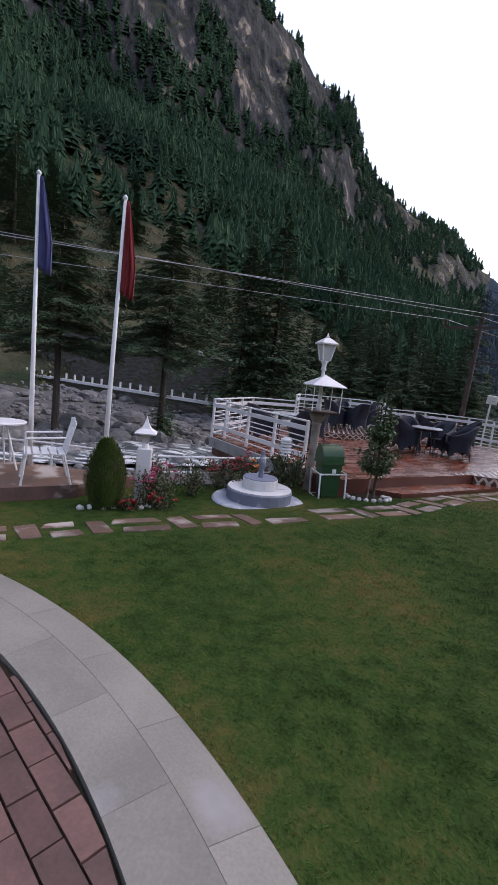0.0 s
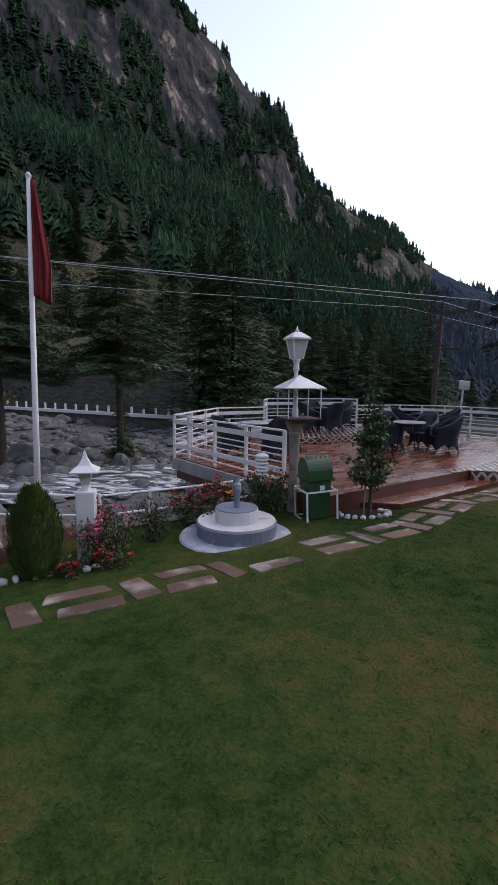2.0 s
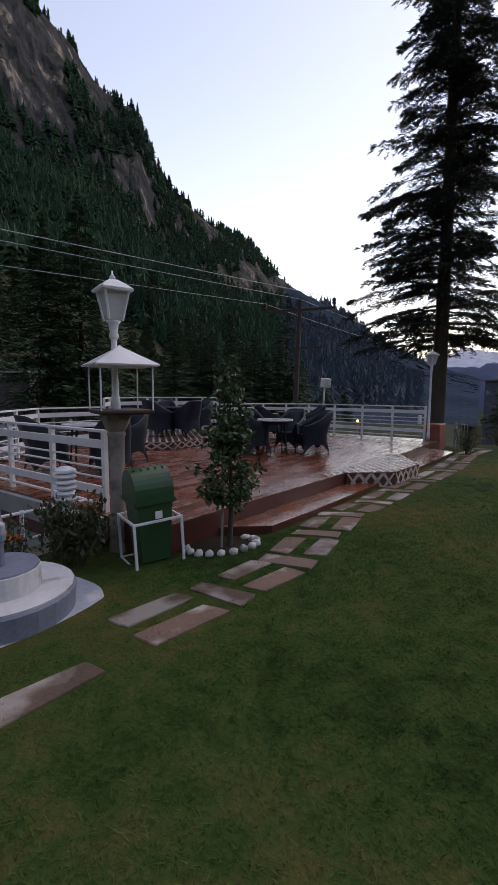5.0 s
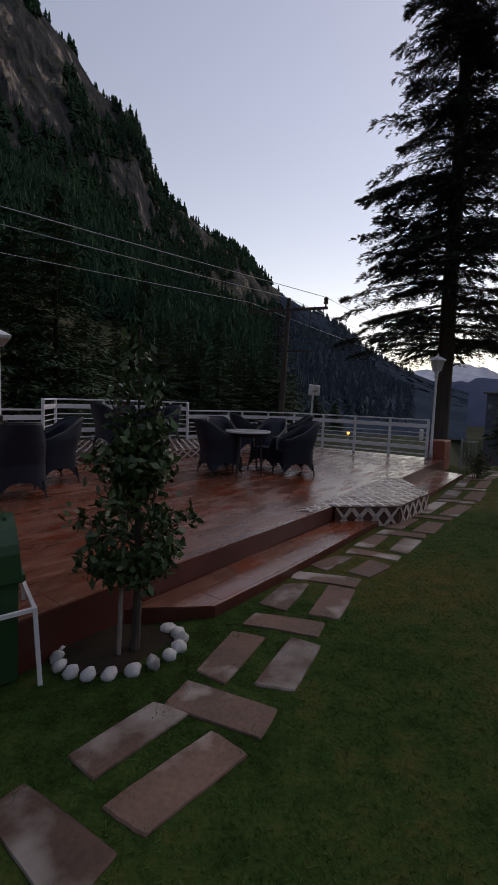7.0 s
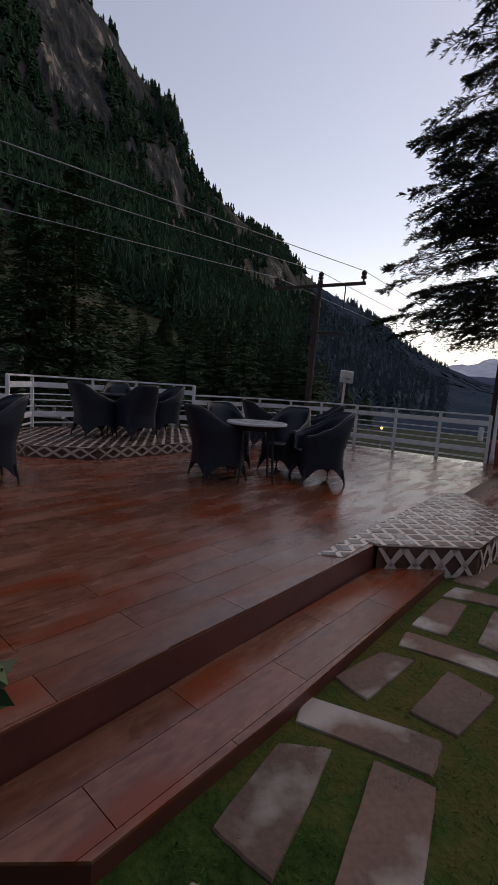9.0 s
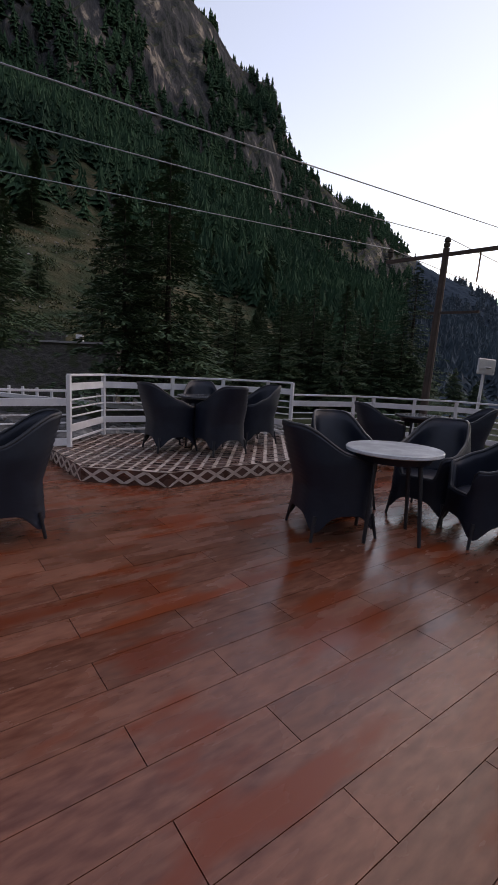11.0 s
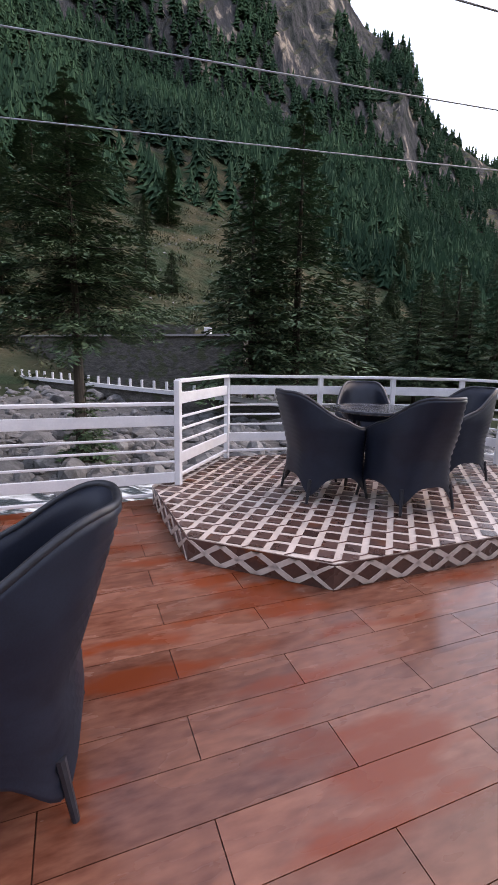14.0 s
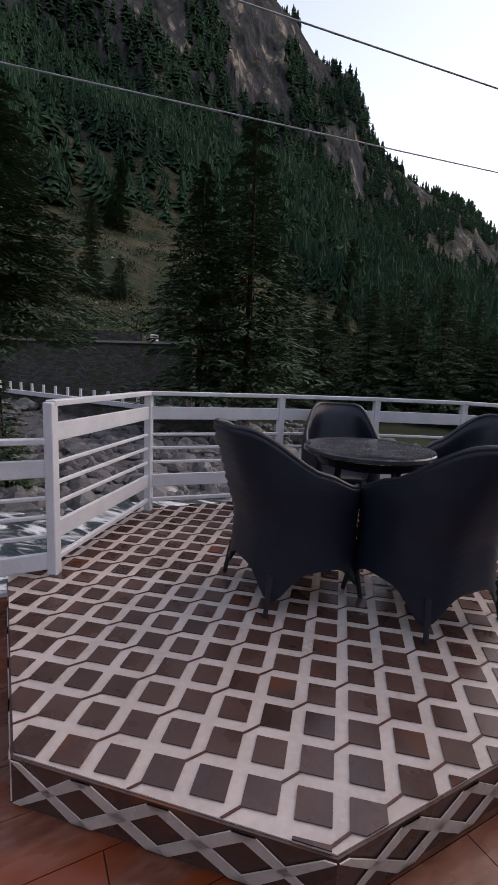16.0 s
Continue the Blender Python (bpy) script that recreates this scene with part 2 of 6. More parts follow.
M = dict(
    plank=mat("wet_red_plank_tile", (0.262, 0.098, 0.062), (0.120, 0.036, 0.022), rough=0.17, rough2=0.34, scale=7.0, fine=34, bump=0.05, spec=0.42, c3=(0.20, 0.036, 0.012), c3_at=0.555, rand=0.2, fine_mix=0.52, dist=0.004, world=True, grain=(PLANK_DEG, 3.2)),
    deck_side=mat("deck_riser_red", (0.13, 0.035, 0.025), (0.08, 0.02, 0.015), rough=0.4, scale=3, bump=0.1),
    tile_dark=mat("brown_tile", (0.115, 0.052, 0.041), (0.070, 0.033, 0.027), rough=0.2, rough2=0.42, scale=5, fine=60, rand=0.25, bump=0.06, dist=0.003, c3=(0.16, 0.045, 0.02), c3_at=0.66),
    tile_white=mat("cream_tile", (0.68, 0.56, 0.50), (0.52, 0.415, 0.365), rough=0.25, rough2=0.45, scale=4, fine=40, bump=0.05, dist=0.003),
    white=mat("white_paint", (0.80, 0.79, 0.80), (0.68, 0.67, 0.69), rough=0.42, scale=6, fine=60, bump=0.08, c3=(0.45, 0.42, 0.40), c3_at=0.72, dist=0.003),
    rattan=mat("charcoal_rattan", (0.014, 0.020, 0.035), (0.009, 0.012, 0.022), spec=0.38, rough=0.46, scale=10, fine=160, bump=0.2, dist=0.003),
    rattan_leg=mat("dark_leg", (0.02, 0.022, 0.03), rough=0.4, scale=20, bump=0.1),
    glass_top=mat("wet_dark_tabletop", (0.10, 0.10, 0.11), (0.03, 0.03, 0.035), rough=0.03, rough2=0.22, scale=7, fine=40, bump=0.4, dist=0.006),
    # near-white base colour paints in the sky mirrored by a wet top
    sky_sheen_top=mat("sky_sheen_tabletop", (0.74, 0.75, 0.77), (0.6, 0.61, 0.63), rough=0.06, rough2=0.2, scale=7, fine=50, bump=0.1, dist=0.003),
    concrete=mat("concrete", (0.36, 0.35, 0.34), (0.26, 0.25, 0.245), rough=0.8, scale=3, fine=60, bump=0.3, c3=(0.2, 0.19, 0.18), c3_at=0.66),
    kerb=mat("kerb_slab", (0.25, 0.232, 0.205), (0.165, 0.154, 0.136), rough=0.55, rough2=0.8, scale=2.5, fine=70, bump=0.15, c3=(0.27, 0.26, 0.26), c3_at=0.68, rand=0.06, dist=0.004),
    paver=mat("red_paver", (0.155, 0.075, 0.064), (0.085, 0.046, 0.041), rough=0.7, scale=5, fine=50, bump=0.5, c3=(0.30, 0.25, 0.24), c3_at=0.66, rand=0.25),
    slab=mat("path_slab", (0.185, 0.108, 0.082), (0.088, 0.055, 0.042), rough=0.6, rough2=0.9, spec=0.25, scale=3, fine=45, bump=0.3, c3=(0.34, 0.29, 0.26), c3_at=0.56, rand=0.3, dist=0.006),
    stone=mat("column_stone", (0.33, 0.27, 0.24), (0.22, 0.175, 0.155), rough=0.85, scale=6, fine=50, bump=0.4, c3=(0.14, 0.12, 0.11), c3_at=0.63),
    green_plastic=mat("green_plastic", (0.018, 0.085, 0.035), (0.012, 0.06, 0.025), rough=0.4, scale=5, bump=0.05),
    blue_plaster=mat("blue_grey_plaster", (0.19, 0.215, 0.28), (0.13, 0.15, 0.20), rough=0.75, scale=5, fine=40, bump=0.3, c3=(0.45, 0.46, 0.5), c3_at=0.66),
    rim_plaster=mat("pale_blue_plaster", (0.36, 0.40, 0.46), (0.27, 0.30, 0.36), rough=0.75, scale=5, fine=40, bump=0.3, c3=(0.5, 0.5, 0.52), c3_at=0.62),
    white_plaster=mat("flaking_white_plaster", (0.62, 0.61, 0.61), (0.50, 0.49, 0.50), rough=0.75, scale=5, fine=30, bump=0.35, c3=(0.22, 0.23, 0.25), c3_at=0.63),
    pebble=mat("white_pebble", (0.58, 0.57, 0.56), (0.40, 0.39, 0.38), rough=0.8, scale=9, bump=0.4, c3=(0.16, 0.15, 0.14), c3_at=0.58, rand=0.2),
    rock=mat("river_rock", (0.26, 0.252, 0.25), (0.105, 0.103, 0.106), rough=0.75, scale=2.0, fine=14, bump=0.5, rand=0.35, c3=(0.42, 0.40, 0.38), c3_at=0.64, dist=0.05),
    bark=mat("bark", (0.085, 0.065, 0.052), (0.045, 0.034, 0.028), rough=0.9, scale=5, fine=24, bump=0.8, stretch=(1, 1, 0.25), dist=0.03),
    soil=mat("soil", (0.042, 0.032, 0.023), (0.022, 0.017, 0.013), rough=1.0, spec=0.1, scale=3, fine=30, bump=0.6),
    red_paint=mat("red_oxide_paint", (0.36, 0.085, 0.055), (0.28, 0.065, 0.042), rough=0.5, scale=3, bump=0.1),
    steel=mat("galvanised_steel", (0.42, 0.43, 0.46), (0.30, 0.31, 0.33), rough=0.5, metal=0.6, scale=6, bump=0.1),
    pole_wood=mat("pole_rust", (0.10, 0.06, 0.05), (0.06, 0.04, 0.035), rough=0.8, scale=4, bump=0.3),
    flag_red=mat("red_cloth", (0.32, 0.025, 0.03), (0.22, 0.018, 0.022), rough=0.85, scale=6, bump=0.2),
    flag_blue=mat("blue_cloth", (0.07, 0.08, 0.22), (0.05, 0.055, 0.15), rough=0.85, scale=6, bump=0.2),
    wall_stone=mat("retaining_stone", (0.15, 0.135, 0.125), (0.055, 0.052, 0.048), rough=0.95, scale=1.6, fine=7, bump=1.0, c3=(0.07, 0.08, 0.045), c3_at=0.56, dist=0.25, stretch=(1, 1, 2.2)),
    needle=leaf_mat("conifer_needles", (0.095, 0.160, 0.085), (0.025, 0.062, 0.038), 0.7, 0.2),
    needle_far=leaf_mat("far_conifer", (0.038, 0.098, 0.052), (0.010, 0.036, 0.024), 0.9, 0.1, by_place=0.02),
    # far trees: the haze of distance is put into their colour as blue
    needle_haze=leaf_mat("haze_tinted_conifer", (0.052, 0.088, 0.112), (0.028, 0.05, 0.07), 0.8, by_place=0.01),
    deodar=leaf_mat("deodar_needles", (0.026, 0.038, 0.030), (0.012, 0.02, 0.017), 0.7),
    leaf=leaf_mat("sapling_leaf", (0.065, 0.12, 0.045), (0.02, 0.05, 0.022), 0.35),
    topiary=leaf_mat("cypress_leaf", (0.07, 0.12, 0.025), (0.03, 0.065, 0.015), 0.6),
    shrub=leaf_mat("shrub_leaf", (0.09, 0.10, 0.045), (0.03, 0.045, 0.022), 0.6),
    petal_red=leaf_mat("red_petal", (0.42, 0.03, 0.035), (0.25, 0.02, 0.03), 0.6),
    petal_pink=leaf_mat("pink_petal", (0.48, 0.10, 0.17), (0.32, 0.05, 0.09), 0.6),
    petal_orange=leaf_mat("orange_petal", (0.80, 0.22, 0.02), (0.6, 0.13, 0.01), 0.6),
    petal_white=leaf_mat("white_petal", (0.7, 0.68, 0.66), (0.5, 0.48, 0.46), 0.6),
    grass=turf_mat("grass_blade", (0.036, 0.095, 0.024), (0.138, 0.112, 0.038), 0.16),
    dark_glass=mat("lantern_glass", (0.62, 0.60, 0.60), (0.55, 0.53, 0.53), rough=0.15, scale=10, bump=0.0),
)


def ground_mat():
    """Turf with browner and greener drifts."""
    return turf_mat("turf", (0.030, 0.062, 0.016), (0.105, 0.080, 0.028), 0.0)


def water_mat():
    m = bpy.data.materials.new("river_water")
    m.use_nodes = True
    N, L = m.node_tree.nodes, m.node_tree.links
    b = N["Principled BSDF"]
    tc = N.new("ShaderNodeTexCoord")
    mp = N.new("ShaderNodeMapping")
    mp.inputs["Rotation"].default_value = (0, 0, radians(-45))
    mp.inputs["Scale"].default_value = (0.45, 1.3, 1)
    L.new(tc.outputs["Object"], mp.inputs[0])
    n1 = N.new("ShaderNodeTexNoise")
    n1.inputs["Scale"].default_value, n1.inputs["Detail"].default_value, n1.inputs["Distortion"].default_value = 2.2, 8, 1.0
    L.new(mp.outputs[0], n1.inputs["Vector"])
    r = N.new("ShaderNodeMapRange")
    r.inputs[1].default_value, r.inputs[2].default_value = 0.48, 0.60
    L.new(n1.outputs[0], r.inputs[0])
    mx = N.new("ShaderNodeMix")
    mx.data_type = "RGBA"
    mx.inputs[6].default_value, mx.inputs[7].default_value = (0.05, 0.07, 0.08, 1), (0.80, 0.84, 0.86, 1)
    L.new(r.outputs[0], mx.inputs[0])
    L.new(mx.outputs[2], b.inputs["Base Color"])
    b.inputs["Roughness"].default_value = 0.3
    bp = N.new("ShaderNodeBump")
    bp.inputs["Strength"].default_value, bp.inputs["Distance"].default_value = 0.8, 0.2
    L.new(n1.outputs[0], bp.inputs["Height"])
    L.new(bp.outputs[0], b.inputs["Normal"])
    return m


def cliff_mat():
    """Dark forest floor with paler rock where the face is steep and high, streaked downwards."""
    m = bpy.data.materials.new("mountain_face")
    m.use_nodes = True
    N, L = m.node_tree.nodes, m.node_tree.links
    b = N["Principled BSDF"]
    g = N.new("ShaderNodeNewGeometry")
    mp = N.new("ShaderNodeMapping")
    mp.inputs["Scale"].default_value = (0.075, 0.075, 0.022)
    L.new(g.outputs["Position"], mp.inputs[0])
    n1 = N.new("ShaderNodeTexNoise")
    n1.inputs["Scale"].default_value, n1.inputs["Detail"].default_value, n1.inputs["Roughness"].default_value = 1.0, 8, 0.65
    L.new(mp.outputs[0], n1.inputs["Vector"])
    rk = N.new("ShaderNodeValToRGB")
    e = rk.color_ramp.elements
    e[0].position, e[1].position = 0.40, 0.66
    e[0].color, e[1].color = (0.018, 0.024, 0.024, 1), (0.33, 0.265, 0.21, 1)
    mid = e.new(0.57)
    mid.color = (0.060, 0.060, 0.066, 1)
    L.new(n1.outputs[0], rk.inputs[0])
    sx = N.new("ShaderNodeSeparateXYZ")
    L.new(g.outputs["Normal"], sx.inputs[0])
    st = N.new("ShaderNodeMapRange")
    st.inputs[1].default_value, st.inputs[2].default_value = 0.72, 0.5
    L.new(sx.outputs[2], st.inputs[0])
    n2 = N.new("ShaderNodeTexNoise")
    n2.inputs["Scale"].default_value, n2.inputs["Detail"].default_value = 0.15, 6
    L.new(g.outputs["Position"], n2.inputs["Vector"])
    fo = N.new("ShaderNodeValToRGB")
    fo.color_ramp.elements[0].position, fo.color_ramp.elements[1].position = 0.4, 0.65
    fo.color_ramp.elements[0].color, fo.color_ramp.elements[1].color = (0.024, 0.042, 0.022, 1), (0.088, 0.074, 0.044, 1)
    L.new(n2.outputs[0], fo.inputs[0])
    mx = N.new("ShaderNodeMix")
    mx.data_type = "RGBA"
    L.new(st.outputs[0], mx.inputs[0])
    L.new(fo.outputs[0], mx.inputs[6])
    L.new(rk.outputs[0], mx.inputs[7])
    L.new(mx.outputs[2], b.inputs["Base Color"])
    b.inputs["Roughness"].default_value = 0.95
    b.inputs["Specular IOR Level"].default_value = 0.1
    bp = N.new("ShaderNodeBump")
    bp.inputs["Strength"].default_value, bp.inputs["Distance"].default_value = 0.8, 4.0
    L.new(n1.outputs[0], bp.inputs["Height"])
    L.new(bp.outputs[0], b.inputs["Normal"])
    return m


# ---- ground, river, mountains ----
def lerp(x, xs, ys):
    return float(np.interp(x, xs, ys))


def bank(u):
    """Where the garden ends towards the river."""
    return np.interp(u, [-60, -6, 1.9, 3.04, 4.35, 7.0, 17.4, 19, 40, 200], [10, 9, 5.3, 4.6, 3.6, 3.3, 3.3, 3.2, 4, 20])


def lawn_z(x, y):
    return np.interp((y - x) * R2, [-2.0, -0.5, 1.2, 1.9, 2.4], [0.32, 0.24, 0.145, 0.07, 0.03])


def terrain(x, y):
    u, v = (x + y) * R2, (y - x) * R2
    d = v - bank(u)
    z = lawn_z(x, y) - np.clip((u - 20) * 0.035, 0, 60)
    z = z - np.clip((u - 19) * 0.24, 0, 26) * np.clip((v - 0.3) / 1.5, 0, 1)
    bed = -1.95 - np.clip((u - 20) * 0.05, 0, 70) + 0.12 * np.sin(x * 1.7) * np.sin(y * 1.3)
    far = np.clip((d - 20) / 25, 0, 1)
    bed = bed + far * far * 1.3
    k = np.clip(d / 0.5, 0, 1)
    z = z * (1 - k) + bed * k
    z = np.where(v < -45, z + (-45 - v) * 0.35, z)
    z = np.minimum(z, np.where((u > 19) & (v > 0.3), lawn_z(x, y) + 1.0, 1e9))
    return np.where(u < -60, z + (-60 - u) * 0.3, z)


def axis(lo, hi, step, far):
    mid = np.arange(lo, hi + 1e-6, step)
    g = [step]
    while sum(g) < far:
        g.append(g[-1] * 1.22)
    g = np.cumsum(g)
    return np.concatenate([lo - g[::-1], mid, hi + g])


def make_ground():
    xs, ys = axis(-7, 15, 0.22, 3000), axis(-4, 18, 0.22, 3000)
    X, Y = np.meshgrid(xs, ys)
    Z = terrain(X, Y)
    n, m = X.shape
    idx = np.arange(n * m).reshape(n, m)
    f = np.stack([idx[:-1, :-1], idx[:-1, 1:], idx[1:, 1:], idx[1:, :-1]], -1).reshape(-1, 4)
    ob = soup("ground", np.stack([X, Y, Z], -1).reshape(-1, 3).tolist(), f.tolist(), ground_mat(), smooth=True)
    ob.data.materials.append(mat("river_gravel", (0.15, 0.143, 0.138), (0.06, 0.058, 0.056), rough=0.9, scale=3.0, fine=12, bump=0.8, dist=0.05, spec=0.2, world=True))
    ob.data.materials.append(mat("forest_floor", (0.042, 0.050, 0.028), (0.018, 0.026, 0.016), rough=1.0, scale=0.2, fine=2, bump=0.5, dist=0.2, spec=0.05, world=True))
    cx, cy = (X[:-1, :-1] + X[1:, 1:]).ravel() / 2, (Y[:-1, :-1] + Y[1:, 1:]).ravel() / 2
    cu, cv = (cx + cy) * R2, (cy - cx) * R2
    dd_ = cv - bank(cu)
    slot = np.where((dd_ > 38) | ((cu > 24) & (cv > 0.3)) | (np.hypot(cx, cy) > 60), 2, np.where(dd_ > 0.2, 1, 0))
    ob.data.polygons.foreach_set("material_index", slot.astype(np.int32))
    tagged(ob, "mown grass lawn sloping gently down to the terrace", "lawn", kind="structure")


def make_water():
    bm = bmesh.new()
    us = np.linspace(-60, 27, 80)
    rows = []
    for u in us:
        b0 = float(bank(u))
        rows.append([bm.verts.new(W(u, b0 + lerp(u, [0, 4, 8, 14], [9.0, 8.5, 8.3, 8.3]) + k * lerp(u, [3, 8], [0.35, 0.85]) + 0.9 * math.sin(u * 0.25), -1.78 - max(0, (u - 20) * 0.05) + 0.10 * noise.noise((u * 0.5, k * 0.9, 0)))) for k in range(7)])
    for a, b in zip(rows, rows[1:]):
        for i in range(6):
            bm.faces.new((a[i], b[i], b[i + 1], a[i + 1]))
    ob = part("water", bm, water_mat(), smooth=True)
    tagged(ob, "shallow white-water mountain river running over rocks", "river", kind="structure")


SKY_AZ = [-80, -60, -40, -25, -17.4, -13.8, -11.2, -9.1, -5.8, -4.2, -2.2, -1.4, 0.6, 3.9, 8.8, 9.6, 12.3, 14.1, 16.2, 18.5, 21.8, 23.2, 24.6, 28, 33, 40]
SKY_EL = [40, 44, 44, 40, 36.2, 34.3, 32.9, 30.7, 29.0, 28.7, 24.7, 23.2, 21.7, 19.3, 17.1, 16.3, 13.6, 12.5, 11.4, 10.5, 8.7, 7.6, 6.3, 4.5, 2.5, 0.5]
EYE0 = Vector((4.2, 3.5, 1.8))


def fbm(x, y, z, o=5):
    return noise.fractal((x, y, z), 0.9, 2.1, o)


def mountain_at(az, s):
    """A point of the mountain: azimuth in degrees, s from its foot (0) to the ridge (1)."""
    k = max(0.16, math.sin(radians(45 - az)))
    r0 = min(44 / k, 190)
    r1 = min(430 / k, 1500)
    el = lerp(az, SKY_AZ, SKY_EL)
    top = math.tan(radians(el)) * r1 + EYE0.z
    # gentle foot, forested slope, then cliffs
    prof = lerp(s, [0, 0.08, 0.55, 0.72, 0.9, 1.0], [0, 0.03, 0.40, 0.68, 0.93, 1.0])
    dist = r0 + (r1 - r0) * lerp(s, [0, 0.08, 0.55, 0.72, 0.9, 1.0], [0, 0.10, 0.62, 0.76, 0.90, 1.0])
    x, y = EYE0.x + dist * math.sin(radians(az)), EYE0.y + dist * math.cos(radians(az))
    w = min(1.0, s * 4) * (1 - s) ** 0.35
    sx, cy = math.sin(radians(az)), math.cos(radians(az))
    foot = min(-0.6, float(terrain(np.float64(EYE0.x + r0 * sx), np.float64(EYE0.y + r0 * cy))) - 0.4)
    z = foot + (top - foot) * prof + w * 0.055 * top * fbm(x * 0.006, y * 0.006, 3.0)
    ridge = w * 0.05 * dist * fbm(x * 0.011, y * 0.011, 9.0)
    cut = w * dist * (0.030 * abs(fbm(x * 0.035, z * 0.010, 5.0)) + 0.010 * abs(fbm(x * 0.12, z * 0.03, 1.0))) * (1 if s > 0.5 else 0.25)
    dist += ridge + cut
    return Vector((EYE0.x + dist * math.sin(radians(az)), EYE0.y + dist * math.cos(radians(az)), z))


def make_mountain():
    az = np.linspace(-85, 36, 420)
    ss = np.linspace(0, 1, 150)
    verts = [mountain_at(a, s) for a in az for s in ss]
    n = len(ss)
    # the far side falls away behind the ridge
    faces = [(i * n + j, (i + 1) * n + j, (i + 1) * n + j + 1, i * n + j + 1) for i in range(len(az) - 1) for j in range(n - 1)]
    base = len(verts)
    for i, a in enumerate(az):
        p = verts[i * n + n - 1]
        d = (p - EYE0)
        verts.append(Vector((EYE0.x + d.x * 1.15, EYE0.y + d.y * 1.15, p.z * 0.75)))
    faces += [(i * n + n - 1, (i + 1) * n + n - 1, base + i + 1, base + i) for i in range(len(az) - 1)]
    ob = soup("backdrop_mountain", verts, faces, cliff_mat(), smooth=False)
    # slope down the valley: haze painted into its base colour as blue
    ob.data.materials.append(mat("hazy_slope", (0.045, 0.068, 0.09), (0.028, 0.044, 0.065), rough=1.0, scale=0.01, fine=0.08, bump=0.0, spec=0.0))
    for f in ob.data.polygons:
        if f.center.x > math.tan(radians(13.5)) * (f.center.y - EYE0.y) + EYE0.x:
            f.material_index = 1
    tagged(ob, "steep mountain with grey cliffs above dark conifer forest", "mountain", kind="structure")
    # forest
    rng = np.random.default_rng(4)
    tris, hazy = [], []
    count = 0
    while count < 9000:
        a = rng.uniform(-52, 30)
        s = rng.uniform(0.02, 1.0) ** 0.85
        rocky = fbm(a * 0.16, s * 7.0, 2.0) + (0.35 if 0.62 < s < 0.93 else -0.1) + (0.25 if a < -8 and s > 0.6 else 0)
        scree = s < 0.30 and -37 < a < -20
        if (rocky > 0.38 and s < 0.985) or (scree and rng.random() < 0.9):
            continue
        if s > 0.96:
            s = rng.uniform(0.985, 1.0)
        p = mountain_at(a, s)
        d = (p - EYE0).length
        if d < 135:
            continue
        h = rng.uniform(7, 15) * (1.0 if d < 300 else 1.1) * (0.55 if s > 0.95 else 1)
        rad = h * rng.uniform(0.25, 0.38)
        count += 1
        tiers = 7 if d < 350 else 5
        ph = rng.uniform(0, 6.28)
        for t in range(tiers):
            z0 = p.z - 1.0 + h * (0.06 + 0.76 * t / tiers)
            z1 = z0 + h * (0.23 if t < tiers - 1 else 0.30)
            rr = rad * (1 - 0.80 * t / tiers) * rng.uniform(0.8, 1.15)
            m = 7
            ang = ph + t * 1.3 + np.arange(m) * 2 * math.pi / m
            ro = rr * rng.uniform(0.4, 1.3, m)
            x0, y0 = p.x + ro * np.cos(ang), p.y + ro * np.sin(ang)
            xm, ym = p.x + 0.45 * rr * np.cos(ang + math.pi / m), p.y + 0.45 * rr * np.sin(ang + math.pi / m)
            zz = z0 + rng.uniform(-0.09, 0.05, m) * h
            for i in range(m):
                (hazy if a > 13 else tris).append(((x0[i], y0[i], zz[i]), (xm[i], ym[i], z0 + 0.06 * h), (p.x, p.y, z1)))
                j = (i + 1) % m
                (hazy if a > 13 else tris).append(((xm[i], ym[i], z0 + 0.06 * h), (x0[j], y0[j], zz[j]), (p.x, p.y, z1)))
    ob = fast_soup("forest", np.array(tris), 3, M["needle_far"])
    tagged(ob, "dense dark green conifer forest covering the mountain slope", "forest", kind="stuff")
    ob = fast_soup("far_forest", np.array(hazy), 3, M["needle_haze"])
    tagged(ob, "distant conifer forest down the valley, tinted blue for haze", "forest", kind="stuff")
    # loose stones on the open slope
    stones = []
    for _ in range(1100):
        az_, s = rng.uniform(-38, -19), rng.uniform(0.01, 0.26)
        p = mountain_at(az_, s)
        k = rng.lognormal(-2.0, 0.5)
        q = [Vector(rng.normal(0, k, 3)) + p for _ in range(4)]
        for f in ((0, 1, 2), (0, 2, 3), (0, 3, 1), (1, 3, 2)):
            stones.append([tuple(q[i]) for i in f])
    ob = fast_soup("scree", np.array(stones), 3, M["rock"])
    tagged(ob, "pale loose stones on the open mountain slope", "stones", kind="stuff")


